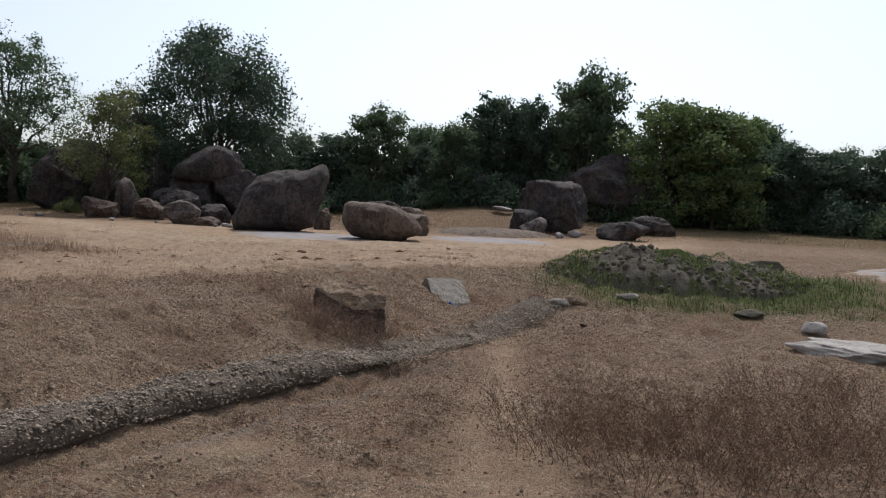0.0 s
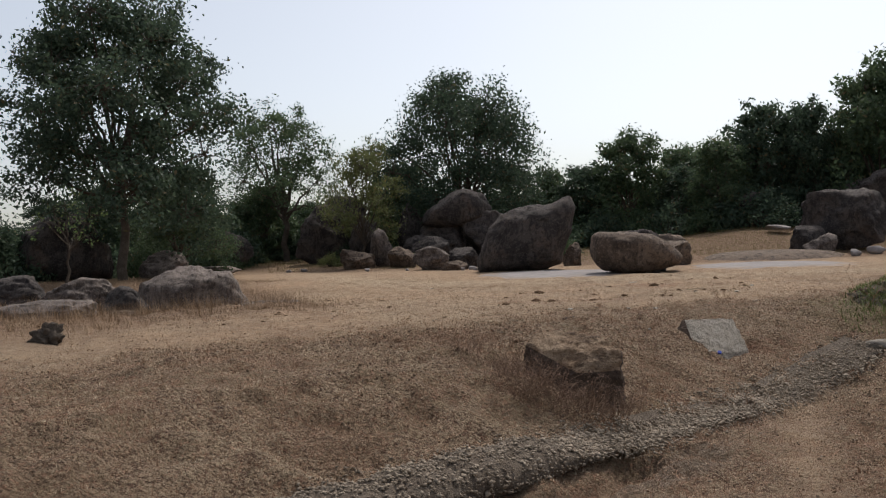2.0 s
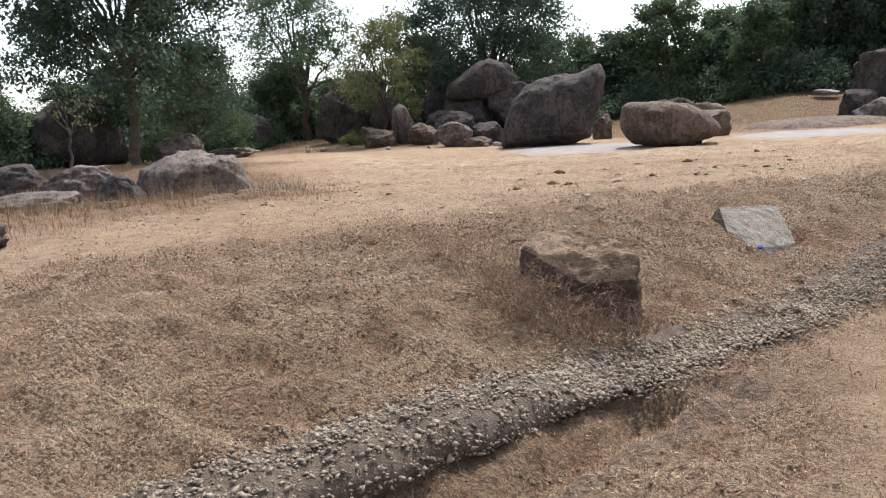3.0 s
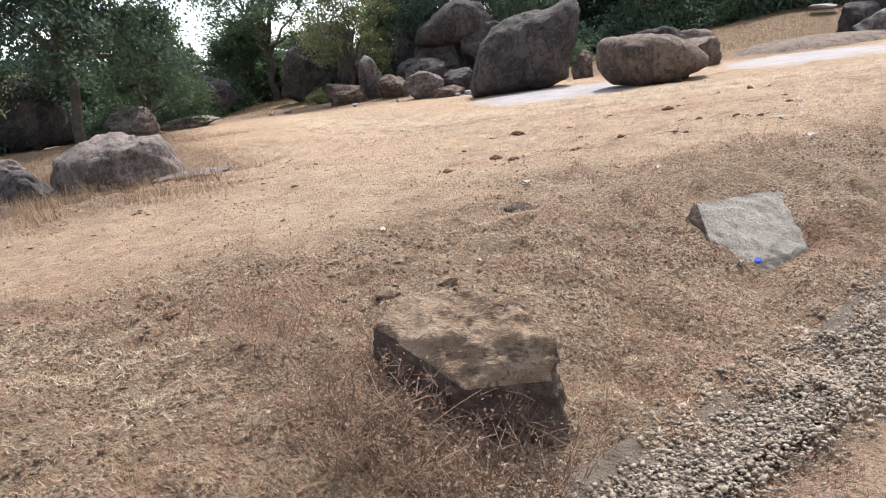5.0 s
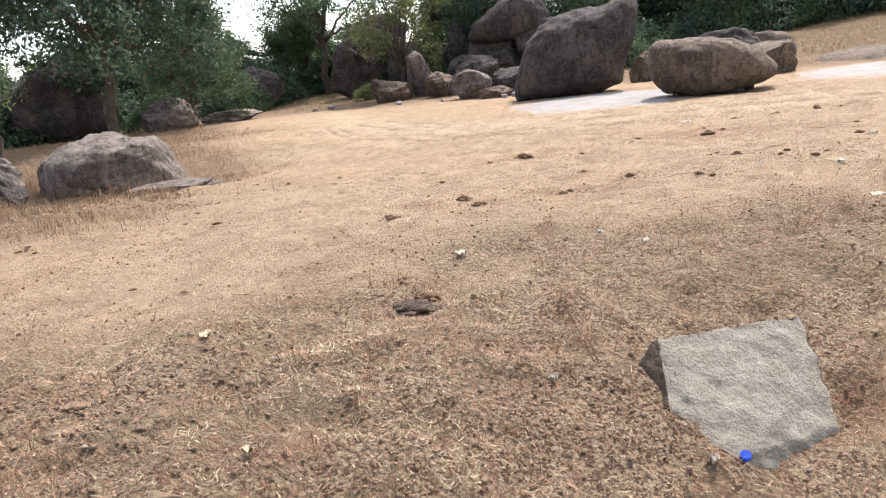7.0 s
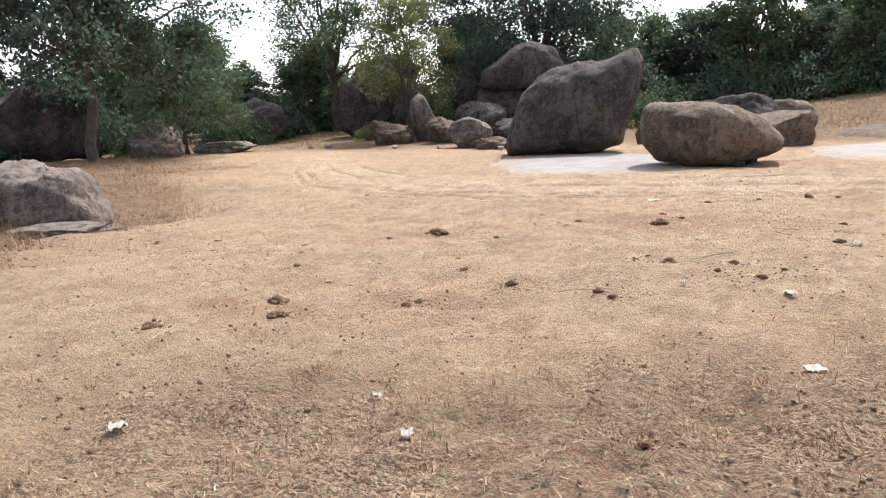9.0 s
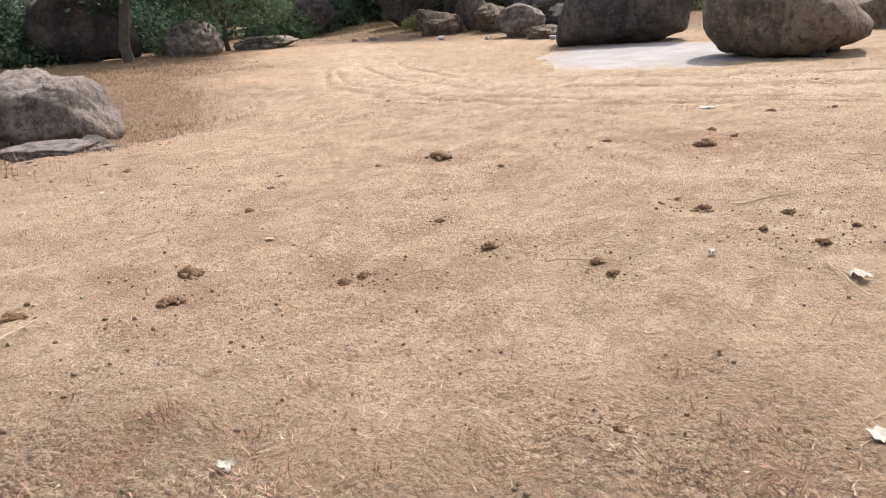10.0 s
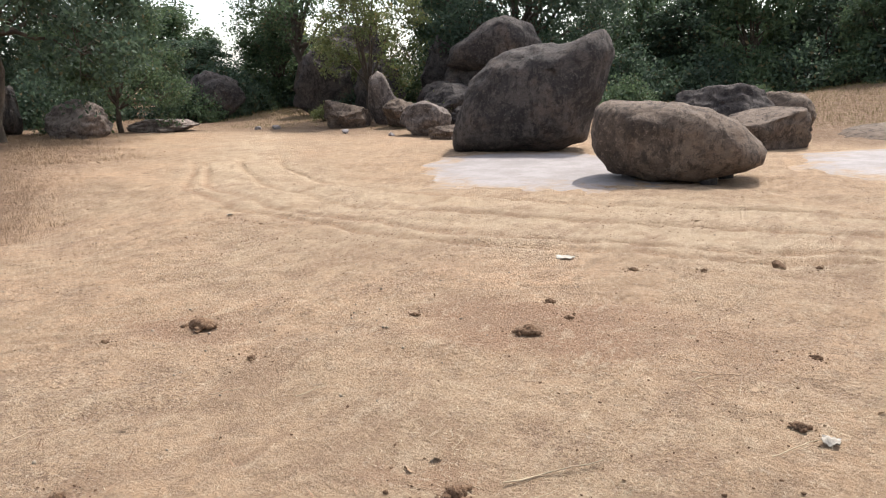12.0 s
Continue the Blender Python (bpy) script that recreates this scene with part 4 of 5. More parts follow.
blades("dry_grass", scatter(rng, 260000, -9, 5, 2.2, 20, lambda x, y: (1 - 0.85 * bareness(x, y)) * patchy(x, y) * np.clip(1.15 - np.hypot(x, y - 9) / 14, 0.2, 1)), rng, 0.032, 0.0048, STRAW, (0.35, 0.4), "short trampled straw-coloured grass")
near = lambda x, y: (1 - 0.9 * bareness(x, y)) * patchy(x + 3, y - 4) * smooth(19, 8, y) * (1 - 0.85 * np.exp(-((kerb_side(x, y) / 0.3) ** 2)))
blades("near_straw", scatter(rng, 330000, -6, 2.4, 2.4, 18, near), rng, 0.045, 0.0027, STRAW, (0.22, 0.25), "trampled straw beside the path")
blades("near_stubble", scatter(rng, 430000, -6, 2.4, 2.4, 17, lambda x, y: near(x + 7, y + 3) * (1 - bareness(x, y))), rng, 0.028, 0.0036, STALK, (0.65, 0.4), "dark withered stubble beside the path")
blades("dry_twigs", scatter(rng, 45000, -5.5, 2.6, 2.6, 11, lambda x, y: near(x + 2, y + 6) * np.clip(fractal(x, y, 0.9, 37), 0, 1) * (1 - bareness(x, y))), rng, 0.11, 0.0035, STALK, (0.75, 0.4), "thin upright reddish dry stems")
blades("brown_grass", scatter(rng, 90000, -9, 5, 2.2, 16, lambda x, y: (1 - 0.95 * bareness(x, y)) * patchy(x + 9, y)), rng, 0.06, 0.006, STALK, (0.3, 0.4), "short reddish brown withered grass")
blades("bank_grass", scatter(rng, 420000, -26, -4, 8, 32, lambda x, y: smooth(1.2, -2.2, x - left_edge(y) + 1.3 * fractal(x, y, 0.5, 33)) * np.clip(0.5 + 0.9 * fractal(x, y, 0.8, 81), 0, 1)), rng, 0.13, 0.006, BANK_GRASS, (0.75, 0.45), "tall dry brown grass among the rocks")
blades("rock_side_grass", scatter(rng, 60000, -17, -6.5, 11.5, 20.5, lambda x, y: smooth(-0.1, 0.5, fractal(x, y, 0.9, 83)) * smooth(0.6, -0.6, x - left_edge(y) + 0.6 * fractal(x, y, 0.8, 34)) * 0.9), rng, 0.30, 0.006, BANK_GRASS, (1.15, 0.3), "tall reddish dry grass in front of grey rocks")
blades("wood_edge_grass", scatter(rng, 170000, -30, 25, 36, 52, lambda x, y: smooth(36, 41, y + 2 * fractal(x, y, 0.3, 29)) * 0.8), rng, 0.13, 0.011, EDGE_GRASS, (0.8, 0.45), "yellow grass at the wood's edge")
blades("green_grass", scatter(rng, 26000, 1.5, 9, 11.3, 16, lambda x, y: smooth(0.15, 0.6, np.exp(-(((x - 4.6) / 2.6) ** 2) - ((y - 12.7) / 1.3) ** 2) * (1 + 0.6 * fractal(x, y, 0.9, 31)))), rng, 0.12, 0.012, GRASS_GREEN, (0.9, 0.35), "short green grass round a soil heap")

tufts = scatter(rng, 9000, -8, 5, 2.2, 16, lambda x, y: (1 - 0.97 * bareness(x, y)) * patchy(x - 5, y) * 0.6)
blades("grass_tufts", np.repeat(tufts, 14, 0) + rng.normal(0, 0.022, (14 * len(tufts), 3)) * (1, 1, 0.1), rng, 0.05, 0.0045, STALK, (0.75, 0.35), "low withered brown grass tufts")


def clods(name, spots, rng, low, high, material, label):
    """Small lumps lying about, joined."""
    v, f = sphere_mesh(1)
    n = len(spots)
    s = rng.uniform(low, high, (n, 1, 1)) * rng.uniform(0.6, 1.3, (n, 1, 3)) * np.array((1, 1, 0.7))
    out = (v[None] + rng.normal(0, 0.16, (n, len(v), 3))) * s + spots[:, None]
    faces = f[None] + (np.arange(n) * len(v))[:, None, None]
    return tagged(new(name, mesh_of(name, out.reshape(-1, 3), faces.reshape(-1, 3), material)), label, "soil", kind="stuff")


bits = scatter(rng, 150000, -8, 3.5, 10, 24, lambda x, y: bareness(x, y) * np.clip(0.35 + 0.9 * fractal(x, y, 0.8, 17), 0.03, 1))
blades("straw_bits", bits, rng, 0.055, 0.0027, STRAW, (0.05, 0.12), "scattered bits of straw on the bare track")
CLOD = mottled_material("earth_clod", (0.172, 0.115, 0.076), (0.265, 0.184, 0.121), (0.103, 0.069, 0.046), 9.0, 0.95, 0.02)
clods("earth_clods", scatter(rng, 21000, -6.5, 3, 2.3, 14, lambda x, y: (1 - 0.9 * bareness(x, y)) * np.clip(0.3 + 0.9 * fractal(x, y, 0.9, 19), 0.03, 1)), rng, 0.004, 0.014, CLOD, "small brown clods of earth in worn turf")
litter = scatter(rng, 34000, -24, 2, 10, 34, lambda x, y: (0.02 + smooth(3.0, -1.5, x - left_edge(y))) * np.clip(0.4 + 0.8 * fractal(x, y, 0.6, 27), 0.02, 1))
LITTER = mottled_material("dead_leaf_litter", (0.22, 0.125, 0.07), (0.36, 0.25, 0.16), (0.13, 0.075, 0.045), 5.0, 0.85, 0.004, True)
lv, lf = leaves_at(litter, rng, 0.06, 0.06)
lv[:, 2] = np.repeat(litter[:, 2], 4) + 0.3 * (lv[:, 2] - np.repeat(litter[:, 2], 4)) + 0.005
tagged(new("leaf_litter", mesh_of("leaf_litter", lv, lf, LITTER)), "brown dead leaves scattered along the bank", "leaf litter", kind="stuff")
clods("soil_crumbs", scatter(rng, 9000, -7, 4, 2.5, 24, lambda x, y: np.clip(0.35 + 0.9 * fractal(x, y, 0.7, 15), 0.03, 1)), rng, 0.003, 0.010, DUNG, "dark crumbs of soil and dung on the ground")
clods("pebble_scatter", scatter(rng, 2600, -8, 5, 2.5, 24, lambda x, y: np.clip(0.4 + 0.7 * fractal(x, y, 0.5, 25), 0.05, 1)), rng, 0.004, 0.012, GRAVEL, "small pale pebbles on dry ground")
heap_spots = scatter(rng, 70000, 1.7, 6.5, 12.2, 15.2, lambda x, y: smooth(-0.1, 0.5, fractal(x, y, 1.1, 66) + smooth(13.4, 12.6, y) + 0.1) * smooth(0.0, 0.15, 1 - ((x - 4.1) / 2.4) ** 2 - ((y - 13.7) / 1.5) ** 2))
heap_spots[:, 2] += np.clip(1 - ((heap_spots[:, 0] - 4.1) / 2.4) ** 2 - ((heap_spots[:, 1] - 13.7) / 1.5) ** 2, 0, 1) ** 0.8 * (0.44 - 0.05 * (heap_spots[:, 0] - 4.1))
blades("heap_grass", heap_spots, rng, 0.05, 0.011, GRASS_GREEN, (0.8, 0.4), "dull green grass on a soil heap")

# ---- trees ----
big_tree = tree("tall dark broad-leaved tree with forked trunk on the rocky bank", 101, 12.0, 11.0, 0.19, LEAF_DARK, 31, 16, 110, 0.3, 0.11, 0.19, 0.0125)
big_tree.matrix_world = pose(-22.3, 28.1, height(-22.3, 28.1), 0, 0, 40)
airy_tree = tree("airy tree with thin crown behind the rocks", 102, 9.6, 8.0, 0.18, LEAF_MID, 13, 16, 80, 0.3, 0.15, 0.3, 0.018)
airy_tree.matrix_world = pose(-24.8, 45.2, height(-24.8, 45.2), 0, 0, 10)
dome_tree = tree("dense domed dark tree behind the boulder stack", 103, 10.5, 12.5, 0.2, LEAF_DARK, 26, 17, 115, 0.22, 0.12, 0.1, 0.018)
dome_tree.matrix_world = pose(-14.2, 48.5, height(-14.2, 48.5), 0, 0, 80)
KINDS = [
    tree("dark tree in the wood's edge", 104, 8.0, 6.0, 0.27, LEAF_DARK, 19, 13, 62, 0.2, 0.16, 0.06, 0.014),
    tree("green tree in the wood's edge", 105, 8.0, 6.0, 0.27, LEAF_MID, 19, 13, 62, 0.2, 0.16, 0.06, 0.014),
    tree("light green tree in the wood's edge", 106, 8.0, 6.4, 0.25, LEAF_LIGHT, 19, 13, 70, 0.2, 0.16, 0.06, 0.014),
]
WOOD = [  # kind, x, y, height, width
    (0, -7.4, 53.0, 4.6, 5.5), (1, -4.6, 51.5, 6.0, 5.0), (0, -1.6, 53.0, 6.2, 5.6), (1, 0.8, 51.0, 5.8, 4.8), (0, 3.2, 53.5, 11.0, 6.4), (0, 5.7, 53.5, 11.0, 5.0),
    (1, 9.4, 53.0, 10.6, 7.6), (2, 14.0, 49.0, 7.1, 6.4), (2, 16.6, 48.5, 6.7, 6.4), (1, 18.6, 51.5, 7.8, 6.0), (0, 21.8, 50.5, 7.8, 5.6), (0, 25.0, 51.0, 7.4, 6.2), (0, 28.6, 50.5, 7.8, 6.2),
    (0, 33, 52, 7.5, 7), (1, 38, 54, 7.5, 8), (0, 44, 54, 8, 8), (1, -10.0, 54.0, 5.4, 4.0), (1, -19.6, 50.5, 6.2, 5.2), (0, -30.5, 51.0, 6.0, 6.5), (1, -34.5, 46.0, 6.0, 6.5), (0, -29.6, 43.0, 5.0, 5.5), (1, -32, 38, 5.2, 5.5), (1, -27.0, 46.5, 5.2, 5.5),
    (0, -38.5, 41.5, 6.5, 7.0), (1, -36.5, 33.0, 4.5, 5.0), (0, -46, 34, 6, 7), (1, -40, 24, 5, 6), (0, -46, 20, 7, 8),
]
for i in range(19):                                # the wood's second row, closing the gaps
    x = -23 + 3.1 * i + 0.7 * math.sin(5 * i)
    tall = float(np.interp(x, (-23, -14, -7.5, -1.8, 4.75, 10.9, 17, 21, 25, 29, 33), (6.2, 6.0, 5.4, 6.6, 9.0, 10.6, 8.4, 8.2, 7.8, 7.4, 8.2)))
    WOOD.append((i % 2, x, 57.5 + 1.2 * math.sin(3 * i), tall * (0.92 + 0.08 * math.sin(11 * i)), 5.4))
for i in range(26):
    a = radians(-52 + 4.3 * i)
    WOOD.append((i % 2, 74 * math.sin(a) + 5 * math.sin(7 * i), 70 * math.cos(a) + 4 * math.cos(5 * i), (8.0 if i > 10 else 5.0) + 1.6 * math.sin(3 * i) - 2.0, 8.5))
first = set()
for n, (kind, x, y, tall, wide) in enumerate(WOOD):
    m = pose(x, y, height(x, y), 0, 0, 67 * n) @ Matrix.Diagonal((wide / 6, wide / 6, 1.12 * tall / 8, 1))
    if kind in first:
        copy_thing(KINDS[kind], m)["group"] = "trees of the wood"
    else:
        KINDS[kind].matrix_world = m
        KINDS[kind]["group"] = "trees of the wood"
        first.add(kind)
edge_tree = tree("small dark leafy tree beyond a shaded boulder", 111, 4.6, 5.4, 0.16, LEAF_DARK, 15, 14, 80, 0.2, 0.16, 0.1, 0.014)
edge_tree.matrix_world = pose(-28.2, 25.2, height(-28.2, 25.2))
sapling = tree("slender dusty tree with thin yellowish leaves", 108, 6.4, 5.2, 0.14, LEAF_DRY, 14, 13, 60, 0.2, 0.15, 0.22, 0.012)
sapling.matrix_world = pose(-17.2, 40.2, height(-17.2, 40.2))
bank_tree = tree("small leafy tree beside a big brown boulder", 109, 5.2, 5.0, 0.12, LEAF_MID, 12, 14, 130, 0.2, 0.17, 0.18, 0.016)
bank_tree.matrix_world = pose(-23.6, 33.4, height(-23.6, 33.4))

bare_sapling = tree("thin bare sapling with a few yellowish leaves", 110, 3.0, 3.4, 0.09, LEAF_LIGHT, 6, 6, 9, 0.45, 0.16, 0.55, 0.012, lean=0.15)
bare_sapling.matrix_world = pose(-17.9, 20.6, height(-17.9, 20.6))

# ---- undergrowth ----
BUSHES = [
    shrub("dense dark shrub in the undergrowth", 201, 2.4, 3.6, 0.2, LEAF_DARK, 9, 80, 42),
    shrub("green shrub in the undergrowth", 202, 2.0, 3.4, 0.2, LEAF_MID, 9, 80, 42),
    shrub("dusty brown shrub among the rocks", 203, 1.3, 2.2, 0.12, LEAF_DRY),
]
PLACES = [(1, -25.2, 38.7, 0.75), (0, -26.3, 39.0, 0.8), (1, -27.2, 39.6, 0.6), (1, -24.2, 38.4, 0.3), (2, -13.4, 39.6, 0.8), (2, -18.8, 39.4, 0.7), (1, -9.2, 41.5, 1.0), (1, -7.6, 43.0, 0.9), (1, -3.2, 44.6, 0.5), (1, -25.0, 32.6, 0.9), (0, -27.5, 27.0, 1.2), (0, -19.2, 42.0, 0.7), (0, -12.0, 46.5, 1.6), (1, -16.0, 47.5, 1.5), (0, -9.0, 48.5, 1.3)]
rs = np.random.default_rng(31)
for i in range(44):
    x = -32 + 1.75 * i
    PLACES.append((int(rs.integers(0, 2)), x + rs.normal(0, 0.5), 50.5 - 0.004 * (x - 2) ** 2 + rs.normal(0, 1.0), rs.uniform(0.8, 1.5)))
for i in range(22):
    PLACES.append((int(rs.integers(0, 2)), -27.5 - 0.35 * i + rs.normal(0, 1.5), 43.5 - 1.25 * i + rs.normal(0, 1), rs.uniform(0.8, 1.4)))
first = set()
for n, (kind, x, y, size) in enumerate(PLACES):
    m = pose(x, y, height(x, y), 0, 0, 83 * n) @ Matrix.Scale(size, 4)
    if kind in first:
        copy_thing(BUSHES[kind], m)["group"] = "shrubs"
    else:
        BUSHES[kind].matrix_world = m
        BUSHES[kind]["group"] = "shrubs"
        first.add(kind)

# ---- dry weeds ----
TWIG = mottled_material("dry_twig", (0.19, 0.115, 0.078), (0.30, 0.20, 0.14), (0.10, 0.06, 0.043), 4.0, 0.9, 0.005, True)
WEED_BROWN = mottled_material("withered_weed", (0.14, 0.085, 0.054), (0.225, 0.145, 0.09), (0.075, 0.047, 0.032), 4.0, 0.9, 0.005, True)
WEEDS = [weed("low spreading brown weed with thin branching stalks", 301, 0.30, 1.1, 80, WEED_BROWN, 0.95), weed("sparse dry weed with few stalks", 302, 0.34, 0.3, 6, STALK), weed("tangle of dry pale twigs against a stone", 303, 0.30, 0.55, 36, TWIG, 0.9, 1.4)]
SPOTS = [(0, 0.95, 5.3, 1.1), (0, 1.25, 5.0, 1.2), (0, 0.85, 5.9, 0.9), (0, 1.5, 5.7, 1.0), (0, 2.0, 5.1, 1.1), (0, 2.4, 5.6, 1.0), (0, 2.7, 4.9, 1.2), (0, 3.0, 5.6, 1.0), (0, 2.2, 6.4, 0.9), (0, 2.9, 6.6, 0.9), (0, 1.3, 6.7, 0.7), (0, 1.6, 4.5, 1.2), (0, 2.3, 4.5, 1.2), (0, 1.0, 5.6, 1.2), (0, 1.8, 5.4, 1.1), (0, 2.6, 5.9, 1.1), (0, 3.3, 5.1, 1.1), (0, 3.5, 6.2, 1.1), (0, 1.7, 6.2, 1.0), (0, 3.2, 7.2, 1.0), (0, 4.0, 6.8, 1.0),
         (2, -1.3, 8.55, 1.0), (2, -0.95, 8.42, 1.1), (2, -1.1, 8.35, 0.9), (2, -0.72, 8.5, 1.0), (2, -1.5, 8.6, 0.8), (0, -1.05, 8.3, 0.6), (0, -0.8, 8.35, 0.6), (0, -1.4, 8.4, 0.5), (2, -1.9, 8.7, 0.7), (2, -1.35, 8.35, 0.9), (2, -0.85, 8.25, 0.8), (2, -1.55, 8.45, 0.8), (1, -1.5, 8.95, 1.1), (1, -2.2, 8.95, 1.0), (1, -1.9, 9.15, 1.0), (1, -2.5, 8.8, 0.9), (1, -0.4, 9.2, 0.9), (1, -1.75, 8.9, 0.9), (1, -2.05, 8.8, 1.0), (1, -2.3, 9.1, 0.8), (1, -1.6, 9.3, 0.9), (1, -0.5, 8.9, 0.8), (1, -0.42, 10.95, 1.0), (1, -0.1, 9.9, 0.6),
         (1, 1.86, 13.3, 1.5), (1, -0.2, 6.3, 0.7), (0, -0.05, 6.0, 0.5), (1, 0.2, 12.7, 0.9), (1, 2.4, 13.6, 1.0), (1, -3.2, 10.4, 0.7), (1, -2.9, 8.7, 0.8), (1, -4.0, 9.3, 0.7)]
first = set()
for n, (kind, x, y, size) in enumerate(SPOTS):
    m = pose(x, y, height(x, y), 0, 0, 131 * n) @ Matrix.Scale(size, 4)
    if kind in first:
        copy_thing(WEEDS[kind], m)
    else:
        WEEDS[kind].matrix_world = m
        first.add(kind)

# ---- dung, stones, straws and scraps on the ground ----
def crumbled(size, seed, flat=0.3):
    """A low mound of overlapping ragged lumps, base at z 0."""
    rng = np.random.default_rng(seed)
    few, pieces = sphere_mesh(1), []
    for _ in range(46):
        a, r = rng.uniform(0, 2 * np.pi), min(0.42, abs(rng.normal(0, 0.2)))
        lump = size * rng.uniform(0.08, 0.15) * (1.15 - min(r, 0.6))
        at = np.array((math.cos(a) * r * size, math.sin(a) * r * size * 0.75, flat * size * max(0.05, 0.55 - r) * rng.uniform(0.5, 1.1)))
        pieces.append(((few[0] + rng.normal(0, 0.22, few[0].shape)) * lump * rng.uniform(0.6, 1.4, 3) * (1, 1, 0.7) + at, few[1]))
    return joined(pieces)


def dung_pat(x, y, size, seed):
    ob = new("dung_pat", mesh_of("dung_pat", *crumbled(size * 0.95, 700 + seed, 0.2), DUNG))
    ob.matrix_world = pose(x, y, height(x, y) + 0.004, 0, 0, seed * 37)
    return tagged(ob, "dry dark dung crumbled on the sandy track", "dung", "dung pats")


crust = new("earth_crust", mesh_of("earth_crust", *crumbled(0.42, 640, 0.12), SHADE_SKIN_CRUST))
crust.matrix_world = pose(-1.45, 11.3, height(-1.45, 11.3), 0, 0, 10) @ Matrix.Diagonal((1.0, 0.8, 0.45, 1))
tagged(crust, "flaky crust of dry earth in withered grass", "earth crust", kind="stuff")
PATS = [(-3.12, 17.42, 0.32), (-0.97, 18.05, 0.24), (-0.45, 16.1, 0.19), (0.25, 15.6, 0.11), (-3.22, 15.24, 0.1), (-1.83, 18.1, 0.1), (-1.14, 18.8, 0.12), (-0.86, 18.43, 0.09), (-2.24, 16.95, 0.1), (-3.35, 16.83, 0.09),
        (-0.89, 20.05, 0.12), (-1.25, 15.07, 0.13), (-0.65, 15.06, 0.1), (-0.04, 15.7, 0.08), (-0.01, 16.18, 0.1), (-2.47, 14.13, 0.2), (-2.17, 13.77, 0.16), (-1.63, 14.49, 0.1), (-1.66, 14.38, 0.12), (-1.77, 15.39, 0.09),
        (0.34, 16.07, 0.07), (-3.77, 15.98, 0.08), (-0.52, 14.93, 0.1), (0.62, 18.3, 0.1), (0.62, 17.3, 0.14), (-2.75, 13.35, 0.16), (-4.57, 13.36, 0.1), (-2.65, 8.95, 0.18), (-3.5, 8.85, 0.14), (-1.5, 11.5, 0.2), (-0.33, 20.1, 0.08), (0.47, 20.68, 0.1), (0.0, 13.65, 0.07), (0.2, 12.9, 0.1)]
for n, (x, y, size) in enumerate(PATS):
    dung_pat(x, y, size, n)
crumb = np.concatenate([np.stack((x + rng.normal(0, 0.5 * s + 0.03, 18), y + rng.normal(0, 0.5 * s + 0.03, 18)), -1) for x, y, s in PATS])
clods("dung_crumbs", np.column_stack((crumb, surface(crumb[:, 0], crumb[:, 1])[0] + 0.004)), rng, 0.003, 0.008, DUNG, "dark crumbs round dry dung")


def small_stone(label, x, y, size, seed, material, turn=0):
    ob = new("stone", mesh_of("stone", *rock_shape(size, seed, 3, 0.7, 6), material, True))
    ob.matrix_world = pose(x, y, height(x, y) - size[2] * 0.15, 0, 0, turn)
    return tagged(ob, label, "stone", "small stones")


lump = new("root_lump", mesh_of("root_lump", *rock_shape((0.44, 0.34, 0.26), 80, 4, 0.9, 2, 0.7), BARK))
lump.matrix_world = pose(-6.75, 9.0, height(-6.75, 9.0) - 0.03)
tagged(lump, "dark rotten root lump on the sand", "root")
small_stone("dark brown stone on the track", 0.17, 20.6, (0.12, 0.1, 0.085), 81, DUNG)
small_stone("flat pale stone at the end of the pipe cover", 1.75, 11.5, (0.34, 0.22, 0.12), 82, STONE_GREY)
small_stone("flat brown stone at the end of the pipe cover", 2.02, 11.55, (0.4, 0.2, 0.13), 83, STONE_BUFF, 20)
small_stone("flat pale stone below the soil heap", 2.85, 11.95, (0.36, 0.2, 0.09), 84, STONE_GREY)
small_stone("square pale stone on dry ground", 5.1, 10.65, (0.36, 0.34, 0.2), 85, PALE_STONE)
boulder("large flat pale slab sunk in dry ground", 5.15, 9.25, (1.9, 0.85, 0.3), -42, 120, PALE_STONE, 5, 0.9, sink=0.17, group="small stones", amount=0.16)
boulder("dark mound of earth behind a soil heap", 6.3, 15.5, (0.95, 0.5, 0.34), 5, 121, SOIL, 4, 0.9, group="small stones")
small_stone("brown clod of earth", 4.5, 11.4, (0.5, 0.3, 0.13), 87, SOIL)
small_stone("pale chip of stone in withered grass", -2.12, 9.8, (0.2, 0.15, 0.035), 88, STONE_BUFF, 30)
small_stone("pale chip of stone in withered grass", -2.24, 9.92, (0.1, 0.07, 0.03), 89, STONE_BUFF)
small_stone("flat chip of stone in withered grass", -1.35, 9.5, (0.13, 0.08, 0.04), 90, STONE_BUFF)
small_stone("small buff stone in withered grass", -1.6, 9.3, (0.14, 0.1, 0.06), 91, STONE_BUFF)
small_stone("small dark stone beside a straw", 1.9, 10.35, (0.1, 0.08, 0.05), 92, GRANITE_BROWN)
for n, (x, y, s) in enumerate(((-9.2, 33.3, 0.26), (-8.9, 32.9, 0.2), (-9.6, 33.2, 0.22), (-12.6, 34.6, 0.2), (-14.8, 35.2, 0.22), (-18.6, 36.2, 0.24), (-19.3, 36.0, 0.2), (5.5, 37.0, 0.4), (6.3, 37.4, 0.5))):
    small_stone("small pale stone at the edge of the track", x, y, (s * 1.4, s, s * 0.7), 93 + n, SHEET, 40 * n)


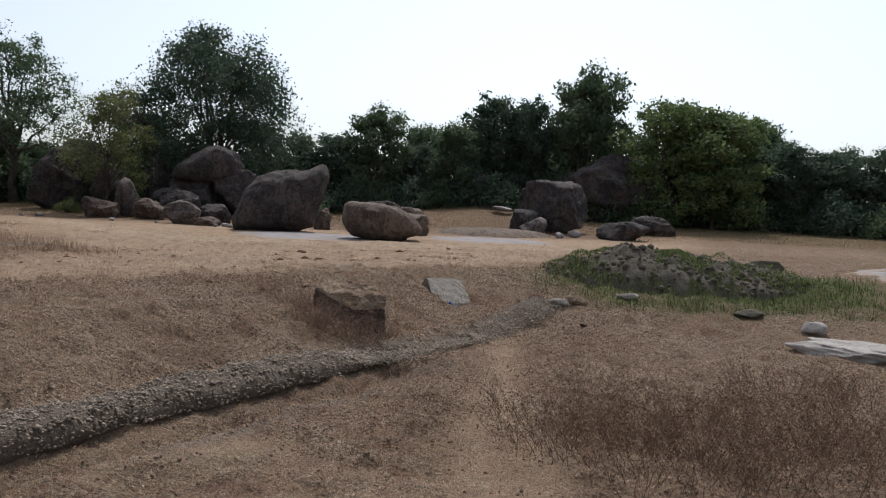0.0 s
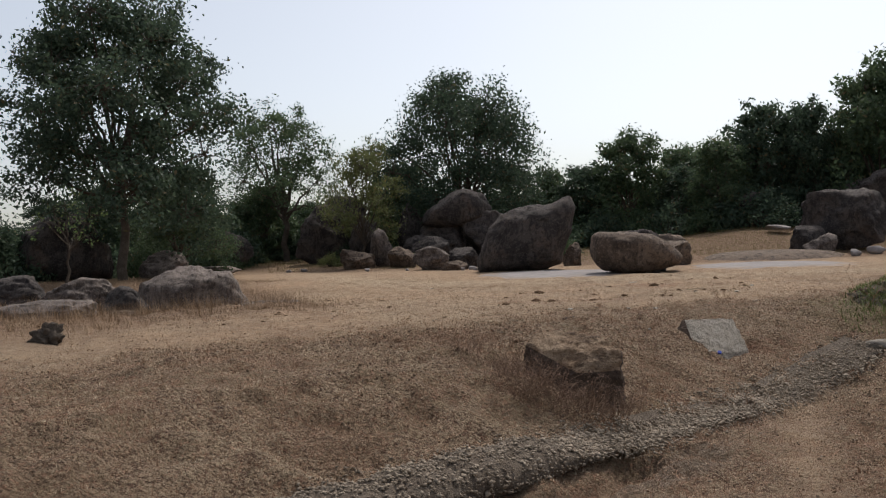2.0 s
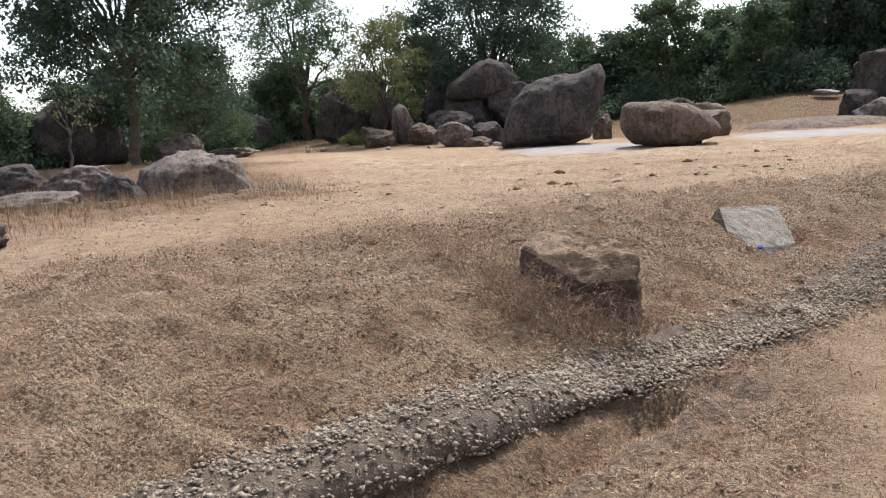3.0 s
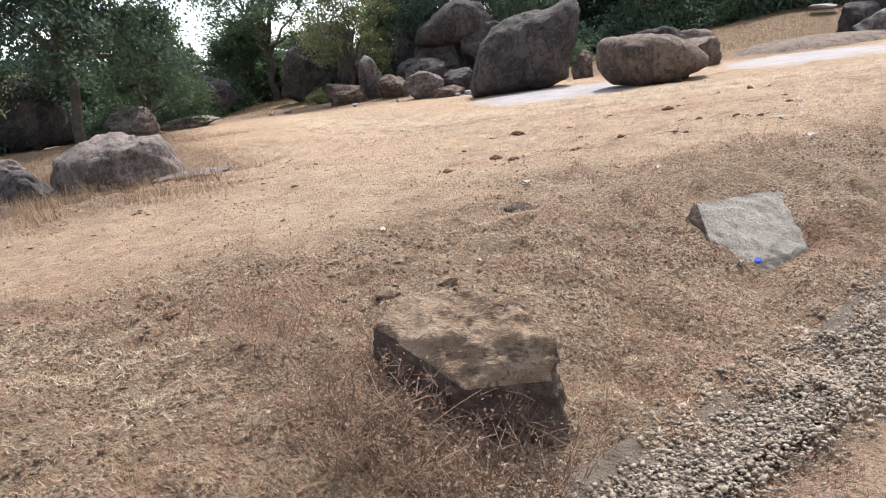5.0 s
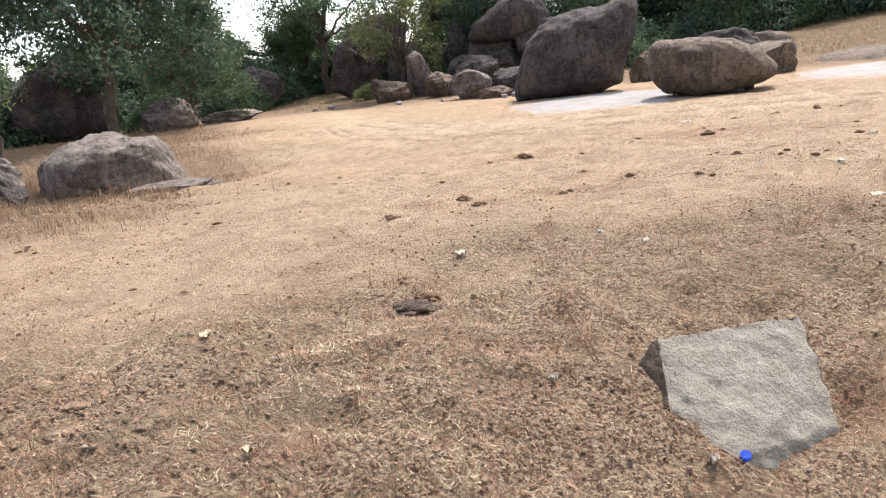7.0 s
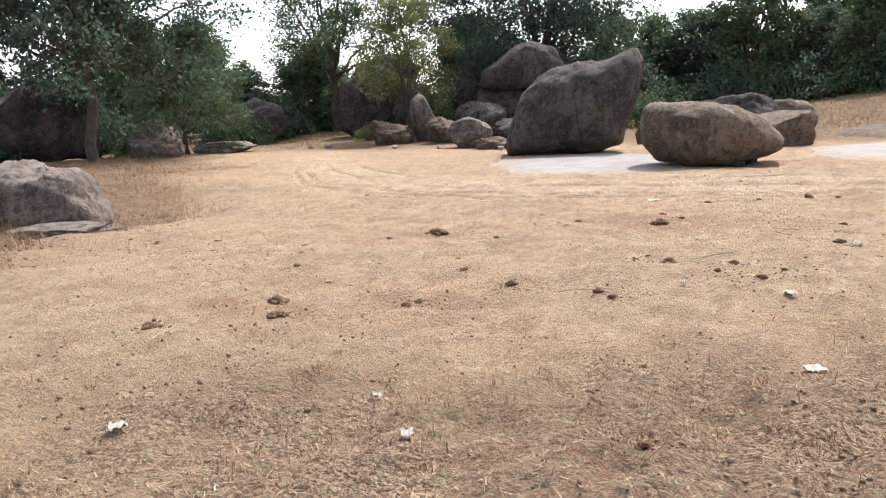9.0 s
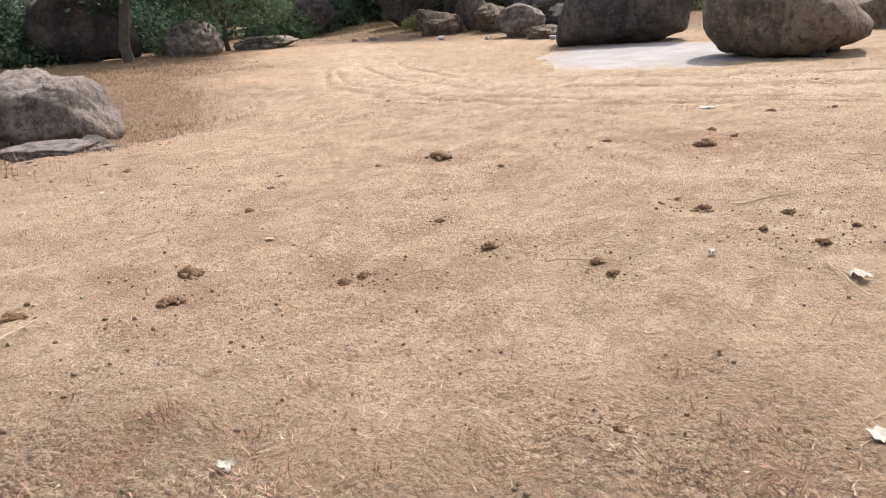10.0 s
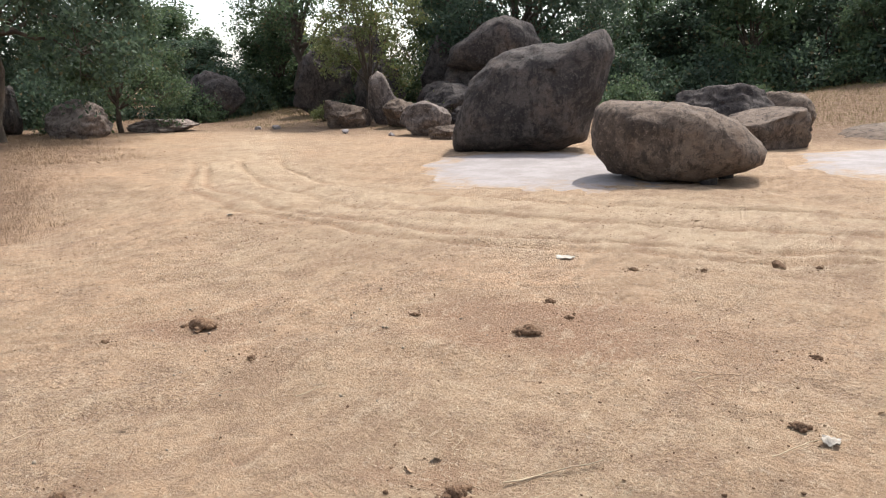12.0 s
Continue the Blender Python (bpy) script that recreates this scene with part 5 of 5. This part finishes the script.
def straw(x0, y0, x1, y1, n):
    rng = np.random.default_rng(500 + n)
    p = np.linspace((x0, y0, height(x0, y0) + 0.02), (x1, y1, height(x1, y1) + 0.02), 7) + rng.normal(0, 0.004, (7, 3))
    ob = new("straw", mesh_of("straw", *tube(p, np.linspace(0.0032, 0.0018, 7), 5), STRAW, True))
    return tagged(ob, "dry pale straw stalk lying on the ground", "straw", "straws")


STRAWS = [(-0.72, 15.25, -0.6, 15.56), (-0.32, 15.85, -0.12, 16.24), (-0.33, 16.26, -0.04, 16.59), (-1.79, 14.68, -1.77, 14.92), (-1.45, 14.47, -1.33, 14.7), (-2.85, 15.41, -2.85, 15.72), (-3.38, 14.47, -3.38, 14.8), (0.04, 14.99, 0.17, 15.1),
          (-2.44, 15.6, -2.44, 15.82), (-0.32, 16.26, -0.04, 16.58), (0.1, 17.6, 0.22, 17.85), (-2.06, 16.44, -1.97, 16.6), (-1.65, 16.63, -1.58, 16.8), (-2.5, 13.15, -2.64, 13.5), (-2.54, 11.02, -2.11, 10.9), (-2.57, 11.26, -2.2, 11.18), (0.55, 16.9, 0.7, 17.2), (0.3, 15.3, 0.5, 15.0), (0.08, 17.7, 0.3, 17.8), (0.3, 17.8, 0.34, 17.55), (0.12, 17.55, 0.26, 17.4), (-0.9, 15.0, -0.55, 15.05), (-0.55, 15.05, -0.42, 15.3)]
for n, row in enumerate(STRAWS):
    straw(*row, n)


def scrap(label, x, y, wide, deep, seed, material, name="litter_scrap", category="litter"):
    """A crumpled flat scrap with thickness."""
    rng = np.random.default_rng(seed)
    wide, deep = wide * 0.75, deep * 0.75
    xs = np.linspace(-0.5, 0.5, 7)
    u, v = np.meshgrid(xs, xs)
    top = np.stack((u * wide * (1 + 0.08 * rng.normal(size=u.shape) * (abs(u) > 0.4)), v * deep * (1 + 0.08 * rng.normal(size=u.shape) * (abs(v) > 0.4)), 0.012 + 0.007 * rng.normal(size=u.shape)), -1).reshape(-1, 3)
    i = np.arange(49).reshape(7, 7)
    f = np.stack((i[:-1, :-1], i[:-1, 1:], i[1:, 1:], i[1:, :-1]), -1).reshape(-1, 4)
    ob = new(name, mesh_of(name, np.concatenate((top, top - (0, 0, 0.003))), np.concatenate((f, f[:, ::-1] + 49)), material, True))
    ob.matrix_world = pose(x, y, height(x, y) + 0.012, 0, 0, seed * 51)
    return tagged(ob, label, category, "scraps on the ground")


for n, (x, y, w, d) in enumerate(((-1.6, 20.35, 0.2, 0.12), (0.45, 15.2, 0.07, 0.1), (-0.17, 15.27, 0.05, 0.05), (0.66, 14.0, 0.12, 0.09), (-0.98, 13.02, 0.06, 0.05), (-1.62, 12.21, 0.09, 0.06), (-0.61, 12.66, 0.07, 0.06), (0.75, 17.2, 0.1, 0.08), (0.04, 10.6, 0.04, 0.03), (-6.8, 21.5, 0.1, 0.08), (-0.55, 10.7, 0.04, 0.03))):
    scrap("crumpled pale paper scrap on dry ground", x, y, w, d, 60 + n, PAPER)
scrap("curled dead leaf on dry ground", -2.25, 10.68, 0.1, 0.05, 80, STRAW, "dead_leaf", "leaf")
scrap("curled dead leaf in withered grass", -1.26, 9.79, 0.06, 0.04, 81, STRAW, "dead_leaf", "leaf")

# blue bottle cap
bm = bmesh.new()
bmesh.ops.create_cone(bm, cap_ends=True, segments=20, radius1=0.02, radius2=0.0185, depth=0.016)
bmesh.ops.bevel(bm, geom=[e for e in bm.edges if len(e.link_faces) == 2 and abs(e.verts[0].co.z - e.verts[1].co.z) < 1e-5 and e.verts[0].co.z > 0], offset=0.003, segments=2, affect="EDGES")
mesh = bpy.data.meshes.new("bottle_cap")
bm.to_mesh(mesh)
bm.free()
mesh.materials.append(BLUE)
cap = new("bottle_cap", mesh)
cap.matrix_world = pose(0.13, 10.68, height(0.13, 10.68) + 0.028, 35, 10, 0)
tagged(cap, "blue plastic bottle cap lying by a stone slab", "bottle cap")
